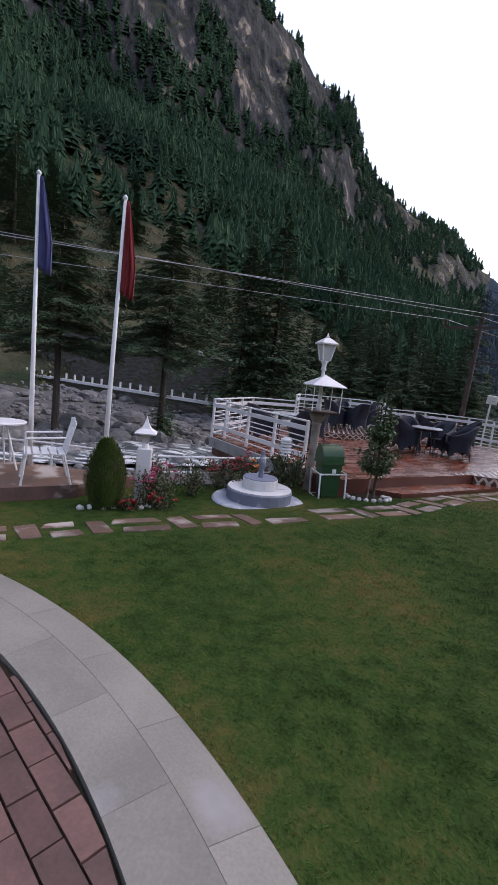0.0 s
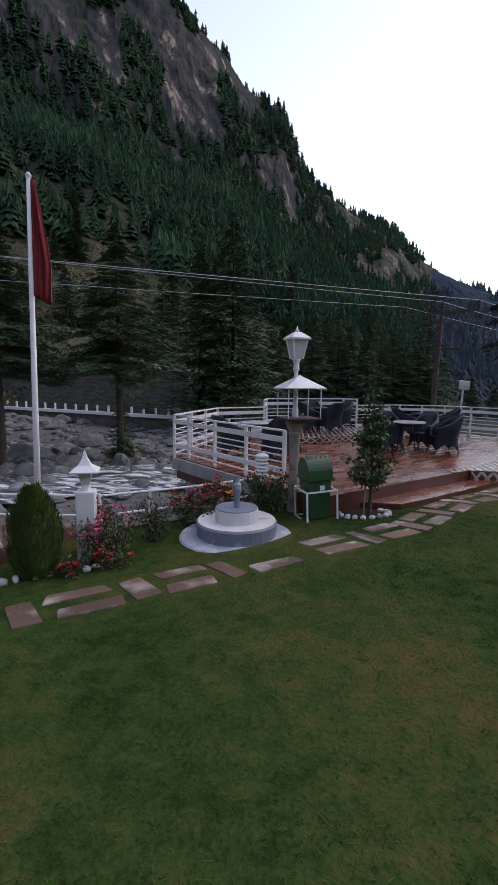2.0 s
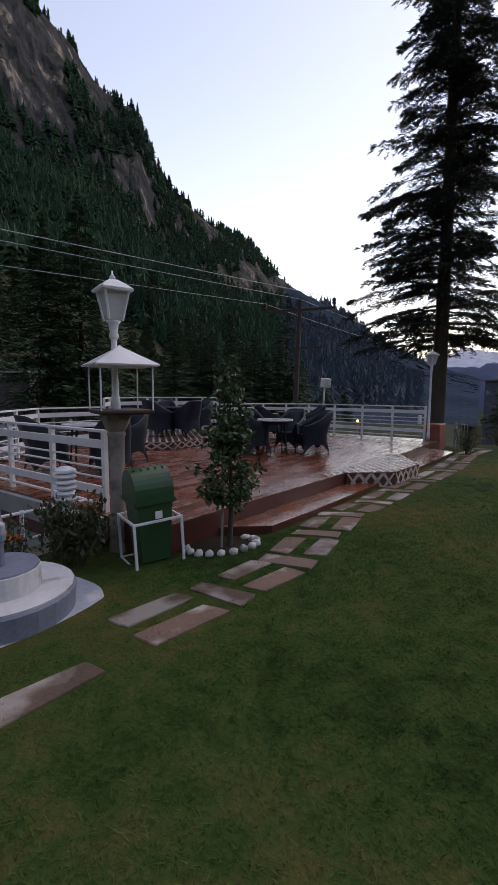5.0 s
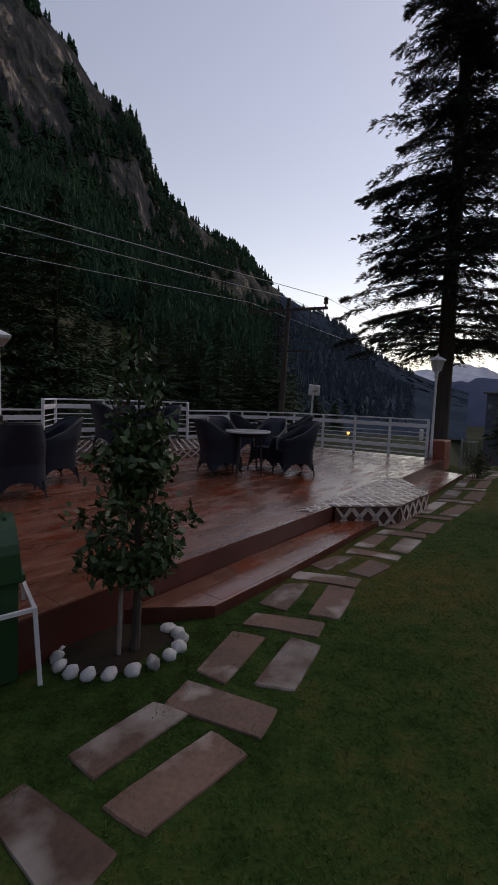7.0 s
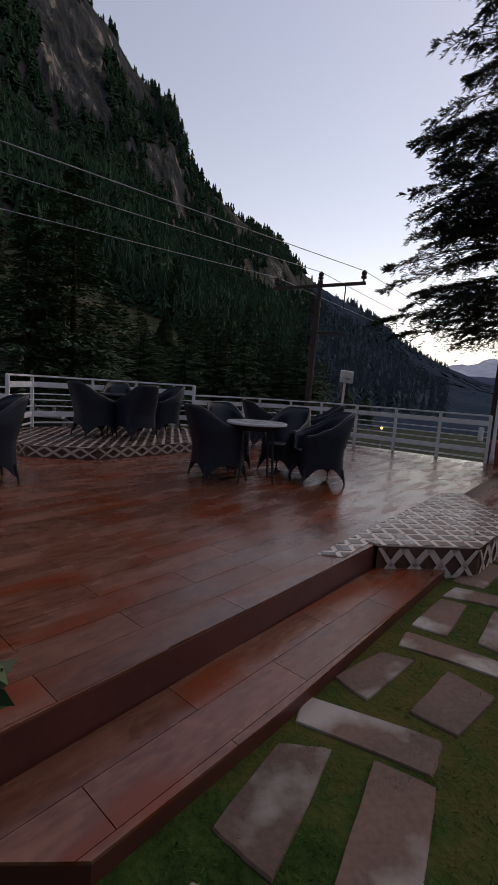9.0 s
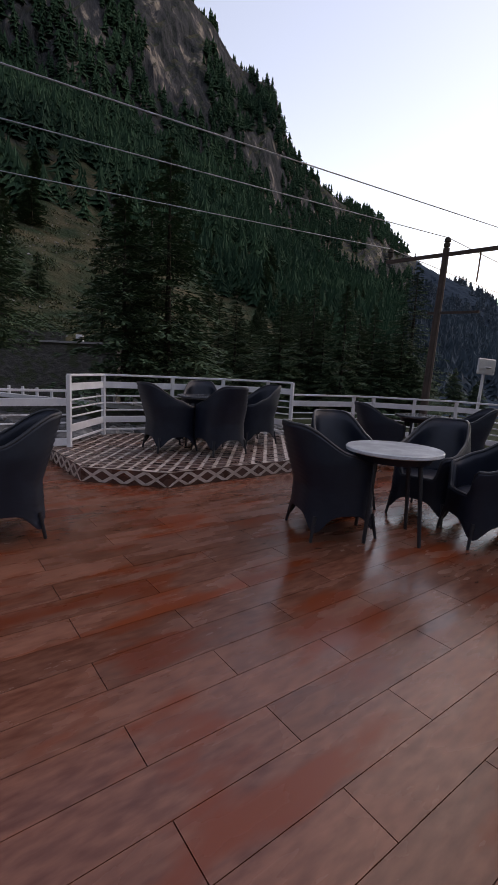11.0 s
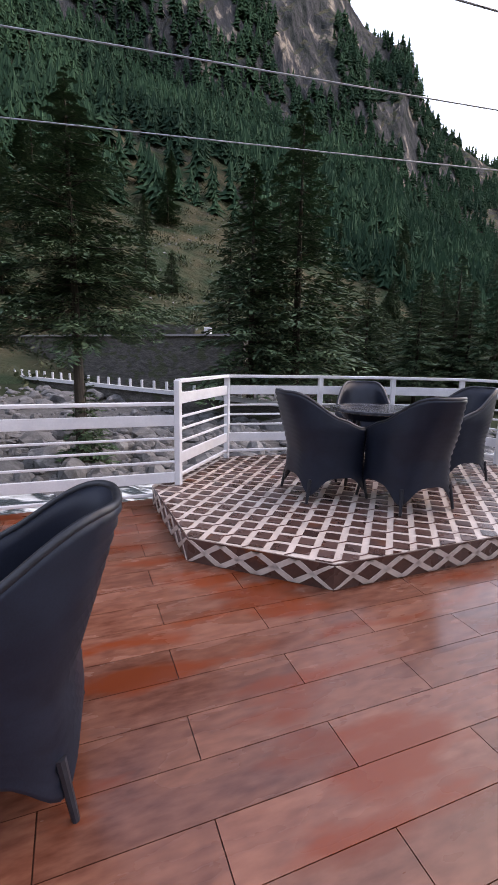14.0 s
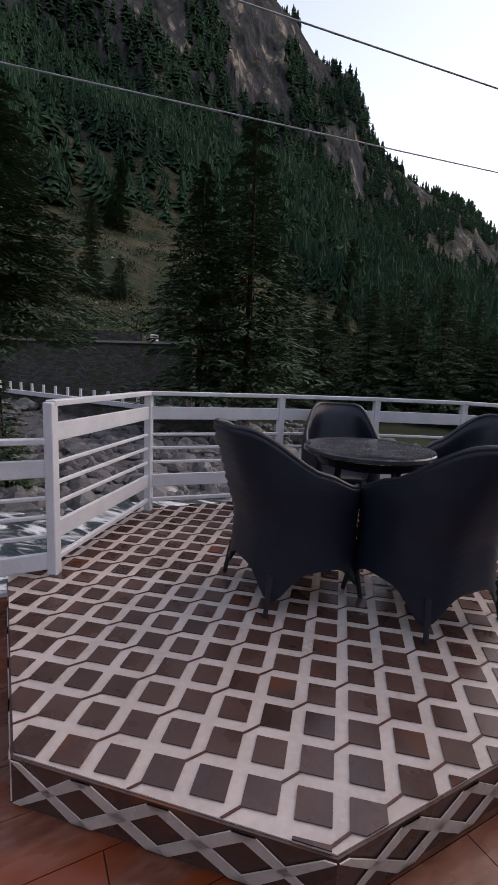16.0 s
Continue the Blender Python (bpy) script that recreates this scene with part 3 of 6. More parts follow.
def make_far_range():
    """Far range that closes the valley, its haze painted in as blue, with snow on its crest, and low hills all round.
    """
    m = mat("haze_blue_range", (0.075, 0.095, 0.15), (0.05, 0.065, 0.11), rough=1.0, scale=0.004, fine=0.02, bump=0.0, spec=0.0)
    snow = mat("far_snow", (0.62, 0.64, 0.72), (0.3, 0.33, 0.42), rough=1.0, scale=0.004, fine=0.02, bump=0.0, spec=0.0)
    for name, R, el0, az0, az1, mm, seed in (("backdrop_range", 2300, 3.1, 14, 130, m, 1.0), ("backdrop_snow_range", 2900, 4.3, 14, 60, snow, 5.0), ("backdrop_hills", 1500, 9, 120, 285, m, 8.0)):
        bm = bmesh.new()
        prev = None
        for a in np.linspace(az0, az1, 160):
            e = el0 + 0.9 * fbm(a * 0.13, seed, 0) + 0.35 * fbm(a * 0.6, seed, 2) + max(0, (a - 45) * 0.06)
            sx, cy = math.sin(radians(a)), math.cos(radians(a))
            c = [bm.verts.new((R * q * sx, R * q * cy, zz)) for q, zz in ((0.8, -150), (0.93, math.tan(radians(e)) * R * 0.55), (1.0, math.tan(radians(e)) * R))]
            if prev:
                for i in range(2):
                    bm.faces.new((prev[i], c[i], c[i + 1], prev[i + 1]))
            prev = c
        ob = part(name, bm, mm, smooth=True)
        tagged(ob, "distant mountain range closing the valley, tinted blue for haze", "mountain", kind="structure")


make_ground()
make_water()
make_mountain()
make_far_range()

# ---- terrace deck ----
DZ, PZ = 0.36, 0.53
DECK = [(7.1, 2.15), (9.3, 2.045), (11.03, 1.985), (13.7, 1.985), (17.42, 2.02), (17.42, 6.2), (16.4, 7.3), (14.6, 7.9), (10.9, 8.36), (9.3, 8.36), (7.1, 6.45)]
STEP_A = [(8.36, 1.66), (9.2, 1.605), (11.45, 1.545), (11.05, 1.99), (9.3, 2.045), (7.95, 2.11)]
STEP_B = [(13.4, 1.48), (16.45, 1.44), (16.75, 2.02), (13.4, 2.02)]
BUMP = [(11.03, 1.96), (11.62, 1.36), (12.75, 1.28), (13.75, 1.96)]
BUMP_TOP = [(11.03, 2.19), (11.03, 1.96), (11.62, 1.36), (12.75, 1.28), (13.75, 1.96), (13.6, 2.19)]
BUMP_STRIP = [(10.48, 2.19), (10.58, 2.03), (11.027, 2.03), (11.027, 2.19)]
PLAT = [(10.74, 8.25), (10.70, 6.97), (11.38, 6.28), (13.85, 6.16), (14.72, 7.0), (14.95, 7.5), (14.52, 8.28), (13.75, 8.68), (12.9, 8.93), (11.74, 9.14), (10.9, 8.4)]


def uvbox(bm, poly, z0, z1):
    return prism(bm, [W(u, v)[:2] for u, v in poly], z0, z1)


deck = thing("floor_deck", "wet red plank-tiled terrace deck with a step along its edge", "deck", kind="structure")
part("deck_body", uvbox(bmesh.new(), DECK, -0.1, DZ - 0.012), M["deck_side"], deck)
part("deck_edge_beam", uvbox(bmesh.new(), [(7.02, 2.9), (7.1, 2.9), (7.1, 6.45), (7.02, 6.5)], 0.1, DZ - 0.02), M["concrete"], deck, "grey concrete edge beam")
for n, poly in enumerate((STEP_A, STEP_B)):
    part("step", uvbox(bmesh.new(), poly, -0.15, 0.168), M["deck_side"], deck)
part("bump_body", uvbox(bmesh.new(), BUMP, -0.15, DZ - 0.008), M["tile_dark"], deck)

plat = thing("platform", "raised corner platform laid with brown and cream lattice tiles", "platform", kind="structure")
part("platform_body", uvbox(bmesh.new(), PLAT, -0.6, PZ - 0.006), M["tile_white"], plat)
part("platform_skirt", uvbox(bmesh.new(), [(u, v) for u, v in [(10.735, 8.2), (10.692, 6.965), (11.376, 6.272), (13.855, 6.152), (14.73, 6.995), (14.9, 7.3), (13.8, 6.5), (11.5, 6.6), (11.0, 7.2), (11.0, 8.2)]], DZ - 0.02, PZ - 0.01), M["tile_dark"], plat)
# the platform stands on piers over the bank
part("pier", uvbox(bmesh.new(), [(10.9, 8.2), (14.4, 8.0), (14.4, 8.25), (11.7, 8.9), (10.9, 8.36)], -2.2, -0.55), M["concrete"], plat)
part("deck_wall", uvbox(bmesh.new(), [(7.15, 6.0), (9.35, 8.0), (10.9, 8.2), (10.9, 7.9), (9.4, 7.7), (7.3, 5.8)], -2.2, -0.12), M["concrete"], deck)
part("deck_wall", uvbox(bmesh.new(), [(7.12, 3.3), (7.3, 3.3), (7.3, 6.1), (7.12, 6.1)], -2.2, -0.12), M["concrete"], deck)


def riser_lattice(poly_pts, z0, z1, parent, period=0.24):
    """Cream crosses on the upright faces, one to each tile."""
    for a, b in zip(poly_pts, poly_pts[1:]):
        pa, pb = W(*a), W(*b)
        d = pb - pa
        n = max(1, round(d.length / period))
        t = d.normalized()
        out = Vector((t.y, -t.x, 0)) * 0.004
        for i in range(n):
            x0, x1 = pa + d * (i / n), pa + d * ((i + 1) / n)
            for p, q in ((x0, x1), (x1, x0)):
                bm = bmesh.new()
                w = 0.034
                sp, sq = (p - pa).dot(t), (q - pa).dot(t)
                lo0, lo1, hi0, hi1 = (pa + out + t * min(max(k, 0.003), d.length - 0.003) for k in (sp - w, sp + w, sq - w, sq + w))
                vs = [bm.verts.new((c.x, c.y, zz)) for c, zz in ((lo0, z0 + 0.006), (lo1, z0 + 0.006), (hi1, z1 - 0.016), (hi0, z1 - 0.016))]
                back = [bm.verts.new(v.co - out) for v in vs]
                bm.faces.new(vs)
                for k in range(4):
                    bm.faces.new((vs[k], vs[(k + 1) % 4], back[(k + 1) % 4], back[k]))
                part("lattice_strip", bm, M["tile_white"], parent)


def lattice_floor(poly, z, parent, origin, turn, pitch=0.147, band=0.046, limit=285):
    """Brown squares set in cream bands, with dark joints at every other crossing; each square is a piece of its own."""
    c, s = math.cos(radians(turn)), math.sin(radians(turn))
    area = [W(u, v)[:2] for u, v in poly]
    if area_of(area) < 0:
        area = area[::-1]
    o = W(*origin)
    half = (pitch - band) / 2
    shared = finish(prism(bmesh.new(), [(half * (a * c - b * s), half * (a * s + b * c)) for a, b in ((-1, -1), (1, -1), (1, 1), (-1, 1))], -0.004, 0.0), "tile", M["tile_dark"])
    rest, joints = bmesh.new(), bmesh.new()
    cells = [(i, j) for i in range(-34, 35) for j in range(-34, 35)]
    cells.sort(key=lambda t: t[1] + 0.4 * abs(t[0]))
    made = 0
    for i, j in cells:
        cx, cy = o.x + pitch * (i * c - j * s), o.y + pitch * (i * s + j * c)
        sq = [(cx + half * (a * c - b * s), cy + half * (a * s + b * c)) for a, b in ((-1, -1), (1, -1), (1, 1), (-1, 1))]
        if (i + j) % 2 == 0:
            # joint across the crossing to the upper right of this square
            jx, jy = cx + pitch * 0.5 * (c - s), cy + pitch * 0.5 * (s + c)
            dx, dy = (c - s) * R2, (s + c) * R2
            L, w = band * 0.95, 0.0035
            jt = clip([(jx - dx * L + dy * w, jy - dy * L - dx * w), (jx + dx * L + dy * w, jy + dy * L - dx * w), (jx + dx * L - dy * w, jy + dy * L + dx * w), (jx - dx * L - dy * w, jy - dy * L + dx * w)], area)
            if jt and area_of(jt) > 0.0002:
                prism(joints, jt, z - 0.004, z - 0.0015)
        cut = clip(sq, area)
        if not cut or area_of(cut) < 0.0008:
            continue
        whole = abs(area_of(cut) - 4 * half * half) < 1e-6
        if made < limit:
            if whole:
                ob = new("tile", shared)
                ob.location = (cx, cy, z)
            else:
                ob = new("tile", finish(prism(bmesh.new(), cut, z - 0.004, z), "tile", M["tile_dark"]))
            ob.parent = parent
            made += 1
        else:
            prism(rest, cut, z - 0.004, z)
    if len(rest.faces):
        tagged(part("tile_field", rest, M["tile_dark"], parent), kind="stuff")
    else:
        rest.free()
    tagged(part("tile_joints", joints, M["deck_side"], parent), kind="stuff")


# ---- railings ----
def rail_panel(a, b, z0, h, end_posts=(True, True), mids=0, base=None):
    """One run of white railing from a to b (deck axes): posts, top rail, two boards and thin bars."""
    pa, pb = W(*a), W(*b)
    d = pb - pa
    ob = thing("railing", "white painted railing with two boards and thin bars beside the deck", "railing", Matrix.Translation((pa.x, pa.y, z0)), group="white deck railings")
    run = Vector((d.x, d.y, 0))
    posts = ([0.0] if end_posts[0] else []) + [k / (mids + 1) for k in range(1, mids + 1)] + ([1.0] if end_posts[1] else [])
    rz = math.degrees(math.atan2(d.y, d.x))
    for k in posts:
        p = run * k
        part("post", box(bmesh.new(), (p.x, p.y, h / 2 - 0.02), (0.055, 0.055, h + 0.04), rz, 0.004), M["white"], ob)
    s = h / 0.95
    for nm, zz, w, hh in (("top_rail", 0.945, 0.06, 0.032), ("board", 0.79, 0.026, 0.10), ("bar", 0.62, 0.022, 0.022), ("bar", 0.51, 0.022, 0.022),
                          ("bar", 0.395, 0.022, 0.022), ("board", 0.245, 0.026, 0.10), ("bar", 0.085, 0.03, 0.03)):
        part(nm, bar(bmesh.new(), (0, 0, zz * s), (run.x, run.y, zz * s), w, hh * s, 0.004), M["white"], ob)
    return ob


RH = 0.92
for a, b, z0, h, ends, mids in (
        ((7.2, 3.05), (7.24, 6.15), DZ, 0.88, (True, True), 2),
        ((7.24, 6.15), (7.08, 6.5), DZ, RH, (False, True), 0),
        ((7.08, 6.5), (9.38, 8.3), DZ, RH, (False, True), 2),
        ((9.38, 8.3), (10.95, 8.2), DZ, RH, (False, False), 0),
        ((10.97, 8.18), (11.79, 9.06), PZ, 0.955, (True, True), 0),
        ((11.79, 9.06), (12.9, 8.84), PZ, 0.955, (False, True), 0),
        ((12.9, 8.84), (13.75, 8.55), PZ, 0.955, (False, True), 0),
        ((13.75, 8.55), (14.47, 8.17), PZ, 0.955, (False, True), 0),
        ((14.47, 8.17), (14.65, 7.73), PZ, 0.955, (False, True), 0),
        ((14.68, 7.72), (15.95, 7.38), DZ, RH, (False, True), 0),
        ((15.95, 7.38), (16.35, 7.22), DZ, RH, (False, True), 0),
        ((16.35, 7.22), (17.36, 6.1), DZ, RH, (False, True), 1),
        ((17.36, 6.1), (17.36, 2.42), DZ, RH, (False, True), 3)):
    rail_panel(a, b, z0, h, ends, mids)


# ---- rattan furniture ----
def chair_mesh():
    """A tub armchair: flared woven skirt, concave waist, arms that sweep up into a high leaning back. It faces +y."""
    N_ = 56
    bm = bmesh.new()

    def plan(th, sc, z):
        c, s = math.cos(th), math.sin(th)
        e = 2 / 3.0
        x = math.copysign(abs(c) ** e, c) * 0.295 * sc
        y = math.copysign(abs(s) ** e, s) * 0.30 * sc
        back = max(0.0, -s)
        lean = max(0.0, z - 0.42)
        y -= lean * 0.30 * back
        x *= 1 - 0.42 * max(0.0, z - 0.62) * 1.6
        return x, y

    def top(th):
        s = math.sin(th)
        back = max(0.0, min(1.0, (-s + 0.95) / 1.85))
        sm = back * back * (3 - 2 * back)
        front = max(0.0, min(1.0, (s - 0.80) / 0.10))
        z = 0.60 + 0.30 * sm ** 2.0
        return z * (1 - front) + 0.40 * front

    def low(th):
        k = abs(math.sin(2 * th))
        return 0.205 - 0.135 * k ** 3

    def flare(z):
        return lerp(z, [0.0, 0.1, 0.22, 0.40, 0.6, 0.9], [1.10, 1.06, 1.005, 0.985, 1.01, 1.03])

    rows = 32
    outer, inner = [], []
    for i in range(N_):
        th = 2 * math.pi * i / N_ + math.pi / N_
        zb, zt = low(th), top(th)
        col = []
        for r in range(rows + 1):
            z = zb + (zt - zb) * r / rows
            x, y = plan(th, flare(z) + (0.03 if r % 2 else 0), z)
            col.append(bm.verts.new((x, y, z)))
        outer.append(col)
        coli = []
        for r in range(7):
            z = zt - (zt - 0.36) * r / 6
            x, y = plan(th, flare(z) - 0.15 + (0.07 if r == 0 else 0), z)
            coli.append(bm.verts.new((x, y, z + (0.006 if r == 0 else 0))))
        inner.append(coli)
    for i in range(N_):
        j = (i + 1) % N_
        for r in range(rows):
            bm.faces.new((outer[i][r], outer[j][r], outer[j][r + 1], outer[i][r + 1]))
        bm.faces.new((outer[i][rows], outer[j][rows], inner[j][0], inner[i][0]))
        for r in range(6):
            bm.faces.new((inner[i][r], inner[j][r], inner[j][r + 1], inner[i][r + 1]))
    rim = bmesh.new()
    pts = [(outer[i][rows].co + inner[i][0].co) / 2 for i in range(N_)]
    loops = []
    for i in range(N_):
        p = pts[i]
        t = (pts[(i + 1) % N_] - pts[i - 1]).normalized()
        a = t.cross(Vector((0, 0, 1))).normalized()
        b = t.cross(a)
        loops.append([rim.verts.new(p + (a * math.cos(k * 1.047) + b * math.sin(k * 1.047)) * 0.016) for k in range(6)])
    for i in range(N_):
        j = (i + 1) % N_
        for k in range(6):
            rim.faces.new((loops[i][k], loops[j][k], loops[j][(k + 1) % 6], loops[i][(k + 1) % 6]))
    seat = bmesh.new()
    lathe(seat, [(0.255, 0.33), (0.265, 0.385), (0.25, 0.40), (0.18, 0.412)], 24)
    return bm, rim, seat


def make_chair(group):
    ob = thing("wicker_armchair", "charcoal woven rattan tub armchair on the terrace", "chair", group=group)
    body, rim, seat = chair_mesh()
    part("woven_body", body, M["rattan"], ob, smooth=True)
    part("rim", rim, M["rattan_leg"], ob, smooth=True)
    part("seat", seat, M["rattan"], ob, smooth=True)
    for sx in (-1, 1):
        for sy in (-1, 1):
            part("leg", rod(bmesh.new(), (sx * 0.24, sy * 0.25, 0.2), (sx * 0.265, sy * 0.285, 0.0), 0.017, 0.012, 8), M["rattan_leg"], ob)
    return ob


def make_table(dia, h, top_mat, label, at, group):
    ob = thing("round_table", label, "table", Matrix.Translation(at), group=group)
    part("tabletop", lathe(bmesh.new(), [(dia / 2 - 0.012, h - 0.035), (dia / 2, h - 0.028), (dia / 2, h - 0.008), (dia / 2 - 0.008, h)], 48), top_mat, ob, smooth=False)
    part("apron", lathe(bmesh.new(), [(dia / 2 - 0.10, h - 0.10), (dia / 2 - 0.06, h - 0.036)], 32), M["rattan"], ob)
    for k in range(4):
        a = math.pi / 4 + k * math.pi / 2
        c, s = math.cos(a), math.sin(a)
        part("leg", rod(bmesh.new(), (c * 0.24, s * 0.24, h - 0.09), (c * 0.30, s * 0.30, 0.0), 0.019, 0.015, 8), M["rattan_leg"], ob)
    return ob


chair0 = make_chair("rattan chairs round the tables")


def facing(x, y, z, dx, dy):
    """Pose of a thing at (x, y) whose front (+y) turns towards (dx, dy)."""
    return pose(x, y, z, 0, 0, math.degrees(math.atan2(-dx, dy)))


PT = (3.62, 14.36)
SEATS = [(3.25, 13.86, PZ, .78, .64), (3.93, 13.88, PZ, -.68, .74), (3.42, 15.08, PZ, .2, -1), (4.30, 14.95, PZ, -.75, -.6)]
T2 = (5.72, 11.50)
SEATS += [(5.26, 11.56, DZ, .92, .36), (6.56, 11.62, DZ, -1, -.12), (5.42, 12.42, DZ, .3, -.9), (6.24, 12.22, DZ, -.6, -.75)]
T3 = (2.12, 10.42)
SEATS += [(2.76, 10.88, DZ, -.78, -.63), (2.62, 9.85, DZ, -.45, .85), (1.60, 10.0, DZ, .8, .5)]
T4 = (6.9, 15.05)
SEATS += [(6.30, 14.85, DZ, 1, .2), (7.50, 14.9, DZ, -1, .1)]
for n, (x, y, z, dx, dy) in enumerate(SEATS):
    m = facing(x, y, z, dx, dy)
    if n == 0:
        chair0.matrix_world = m
    else:
        copy_thing(chair0, m)
make_table(0.80, 0.73, M["glass_top"], "round dark table with a wet black glass top", (*PT, PZ), "terrace tables")
make_table(0.76, 0.74, M["sky_sheen_top"], "round wet table with the sky reflection painted into its pale top", (*T2, DZ), "terrace tables")
make_table(0.76, 0.74, M["sky_sheen_top"], "round wet table with the sky reflection painted into its pale top", (*T3, DZ), "terrace tables")
make_table(0.76, 0.74, M["glass_top"], "round dark table near the far railing", (*T4, DZ), "terrace tables")


# ---- lamps, pillar, bird feeder ----
def lamp_post(at, h, label, scale=1.0, turn=20):
    ob = thing("lamp_post", label, "street lamp", pose(*at, 0, 0, turn), group="white lantern lamps")
    k = scale
    head = h - 0.42 * k
    part("pole", lathe(bmesh.new(), [(0.05, 0), (0.045, 0.15), (0.034, 0.2), (0.028, head - 0.12), (0.028, head - 0.02)], 14), M["white"], ob, smooth=True)
    part("collar", lathe(bmesh.new(), [(0.035, head - 0.16 * k), (0.05, head - 0.13 * k), (0.036, head - 0.09 * k), (0.05, head - 0.03 * k), (0.065 * k, head)], 14), M["white"], ob, smooth=True)
    lan = part("lantern", lathe(bmesh.new(), [(0.075 * k, head), (0.085 * k, head + 0.02), (0.135 * k, head + 0.235 * k), (0.145 * k, head + 0.25 * k)], 4, turn=math.pi / 4), M["dark_glass"], ob, "milky glass lantern")
    for i in range(4):
        a = math.pi / 4 + i * math.pi / 2
        c, s = math.cos(a), math.sin(a)
        part("frame_bar", rod(bmesh.new(), (c * 0.085 * k, s * 0.085 * k, head), (c * 0.148 * k, s * 0.148 * k, head + 0.25 * k), 0.012 * k, n=6), M["white"], lan)
    part("roof", lathe(bmesh.new(), [(0.19 * k, head + 0.245 * k), (0.195 * k, head + 0.265 * k), (0.12 * k, head + 0.31 * k), (0.05 * k, head + 0.345 * k)], 4, turn=math.pi / 4), M["white"], ob)
    part("finial", lathe(bmesh.new(), [(0.02 * k, head + 0.345 * k), (0.03 * k, head + 0.365 * k), (0.012 * k, head + 0.385 * k), (0.006 * k, h)], 10), M["white"], ob, smooth=True)
    return ob


PIL = (3.10, 6.95)
ob = thing("stone_pillar", "weathered turned stone pillar on the lawn edge", "pillar", Matrix.Translation((*PIL, 0)))
part("shaft", lathe(bmesh.new(), [(0.105, -0.05), (0.10, 0.1), (0.085, 0.14), (0.10, 0.2), (0.088, 0.26), (0.10, 0.33), (0.078, 0.4), (0.072, 0.9), (0.078, 1.2), (0.095, 1.23), (0.08, 1.26)], 24, wobble=0.006), M["stone"], ob, smooth=True)
part("capital", lathe(bmesh.new(), [(0.08, 1.26), (0.11, 1.30), (0.14, 1.37), (0.15, 1.39), (0.15, 1.43)], 8, turn=0.3), M["stone"], ob)
lamp_post((*PIL, 1.43), 1.38, "white lantern lamp standing on the stone pillar", 1.12, turn=28)
fd = thing("bird_feeder", "white bird feeder with a pyramid roof around the lamp pole", "bird feeder", pose(PIL[0] + 0.05, PIL[1] + 0.0, 1.435, 0, 0, 22))
part("tray", lathe(bmesh.new(), [(0.33, 0.0), (0.37, 0.02), (0.37, 0.04), (0.34, 0.045)], 4, turn=math.pi / 4), M["pole_wood"], fd, "dark wooden tray")
for i in range(4):
    a = math.pi / 4 + i * math.pi / 2
    part("post", rod(bmesh.new(), (math.cos(a) * 0.35, math.sin(a) * 0.35, 0.035), (math.cos(a) * 0.35, math.sin(a) * 0.35, 0.48), 0.008, n=6), M["white"], fd)
part("roof", lathe(bmesh.new(), [(0.43, 0.465), (0.435, 0.48), (0.03, 0.655), (0.012, 0.67)], 4, turn=math.pi / 4), M["white"], fd)

lamp_post((10.66, 13.95, DZ), 2.5, "slender white lantern lamp at the end of the deck railing", 1.0, turn=15)
bx = thing("meter_box", "small white box on the railing post", "box", pose(*W(17.3, 2.55, 0.78)[:3], 0, 0, 45))
part("box_body", box(bmesh.new(), (0, 0, 0.13), (0.12, 0.08, 0.26), 0, 0.01), M["white"], bx)

bd = thing("sign_board", "small white board on a leaning post beyond the railing", "sign", pose(8.86, 18.17, -1.6, 0, 3, 20))
part("post", rod(bmesh.new(), (0, 0, 0), (0, 0, 3.45), 0.035), M["white"], bd)
part("board", box(bmesh.new(), (0, -0.05, 3.6), (0.46, 0.05, 0.34), 0, 0.02), M["white"], bd)
part("ring", lathe(bmesh.new(), [(0.05, 3.56), (0.06, 3.57), (0.05, 3.58)], 12, at=(0, -0.12, 0)), M["steel"], bd)

bol = thing("bollard_light", "low white ribbed bollard light among the plants", "garden light", Matrix.Translation((2.62, 6.85, 0.1)))
part("stem", lathe(bmesh.new(), [(0.06, 0), (0.06, 0.5)], 16), M["white"], bol)
for k in range(5):
    part("louvre", lathe(bmesh.new(), [(0.10, 0.50 + k * 0.055), (0.105, 0.515 + k * 0.055), (0.075, 0.54 + k * 0.055)], 20), M["white"], bol)
part("cap", lathe(bmesh.new(), [(0.105, 0.775), (0.10, 0.80), (0.04, 0.83)], 20), M["white"], bol)

# ---- waste bin ----
bn = thing("waste_bin", "dark green litter bin with a domed lid in a white frame", "bin", pose(3.45, 6.62, 0.02, 0, -3, 24))
bm = bmesh.new()
lathe(bm, [(0.19, 0.05), (0.245, 0.62), (0.25, 0.64)], 4, turn=math.pi / 4)
part("body", bm, M["green_plastic"], bn)
bm = bmesh.new()
sec = [(-0.20, 0.0)] + [(-0.20 * math.cos(q * math.pi / 14), 0.07 + 0.22 * math.sin(q * math.pi / 14)) for q in range(15)] + [(0.20, 0.0)]
l_ = [bm.verts.new((-0.185, y, 0.64 + z)) for y, z in sec]
r_ = [bm.verts.new((0.185, y, 0.64 + z)) for y, z in sec]
bm.faces.new(l_)
bm.faces.new(r_[::-1])
for i in range(len(sec)):
    j = (i + 1) % len(sec)
    bm.faces.new((l_[i], r_[i], r_[j], l_[j]))
part("lid", bm, M["green_plastic"], bn)
part("collar", lathe(bmesh.new(), [(0.265, 0.60), (0.285, 0.615), (0.285, 0.645), (0.265, 0.65)], 4, turn=math.pi / 4), M["green_plastic"], bn)
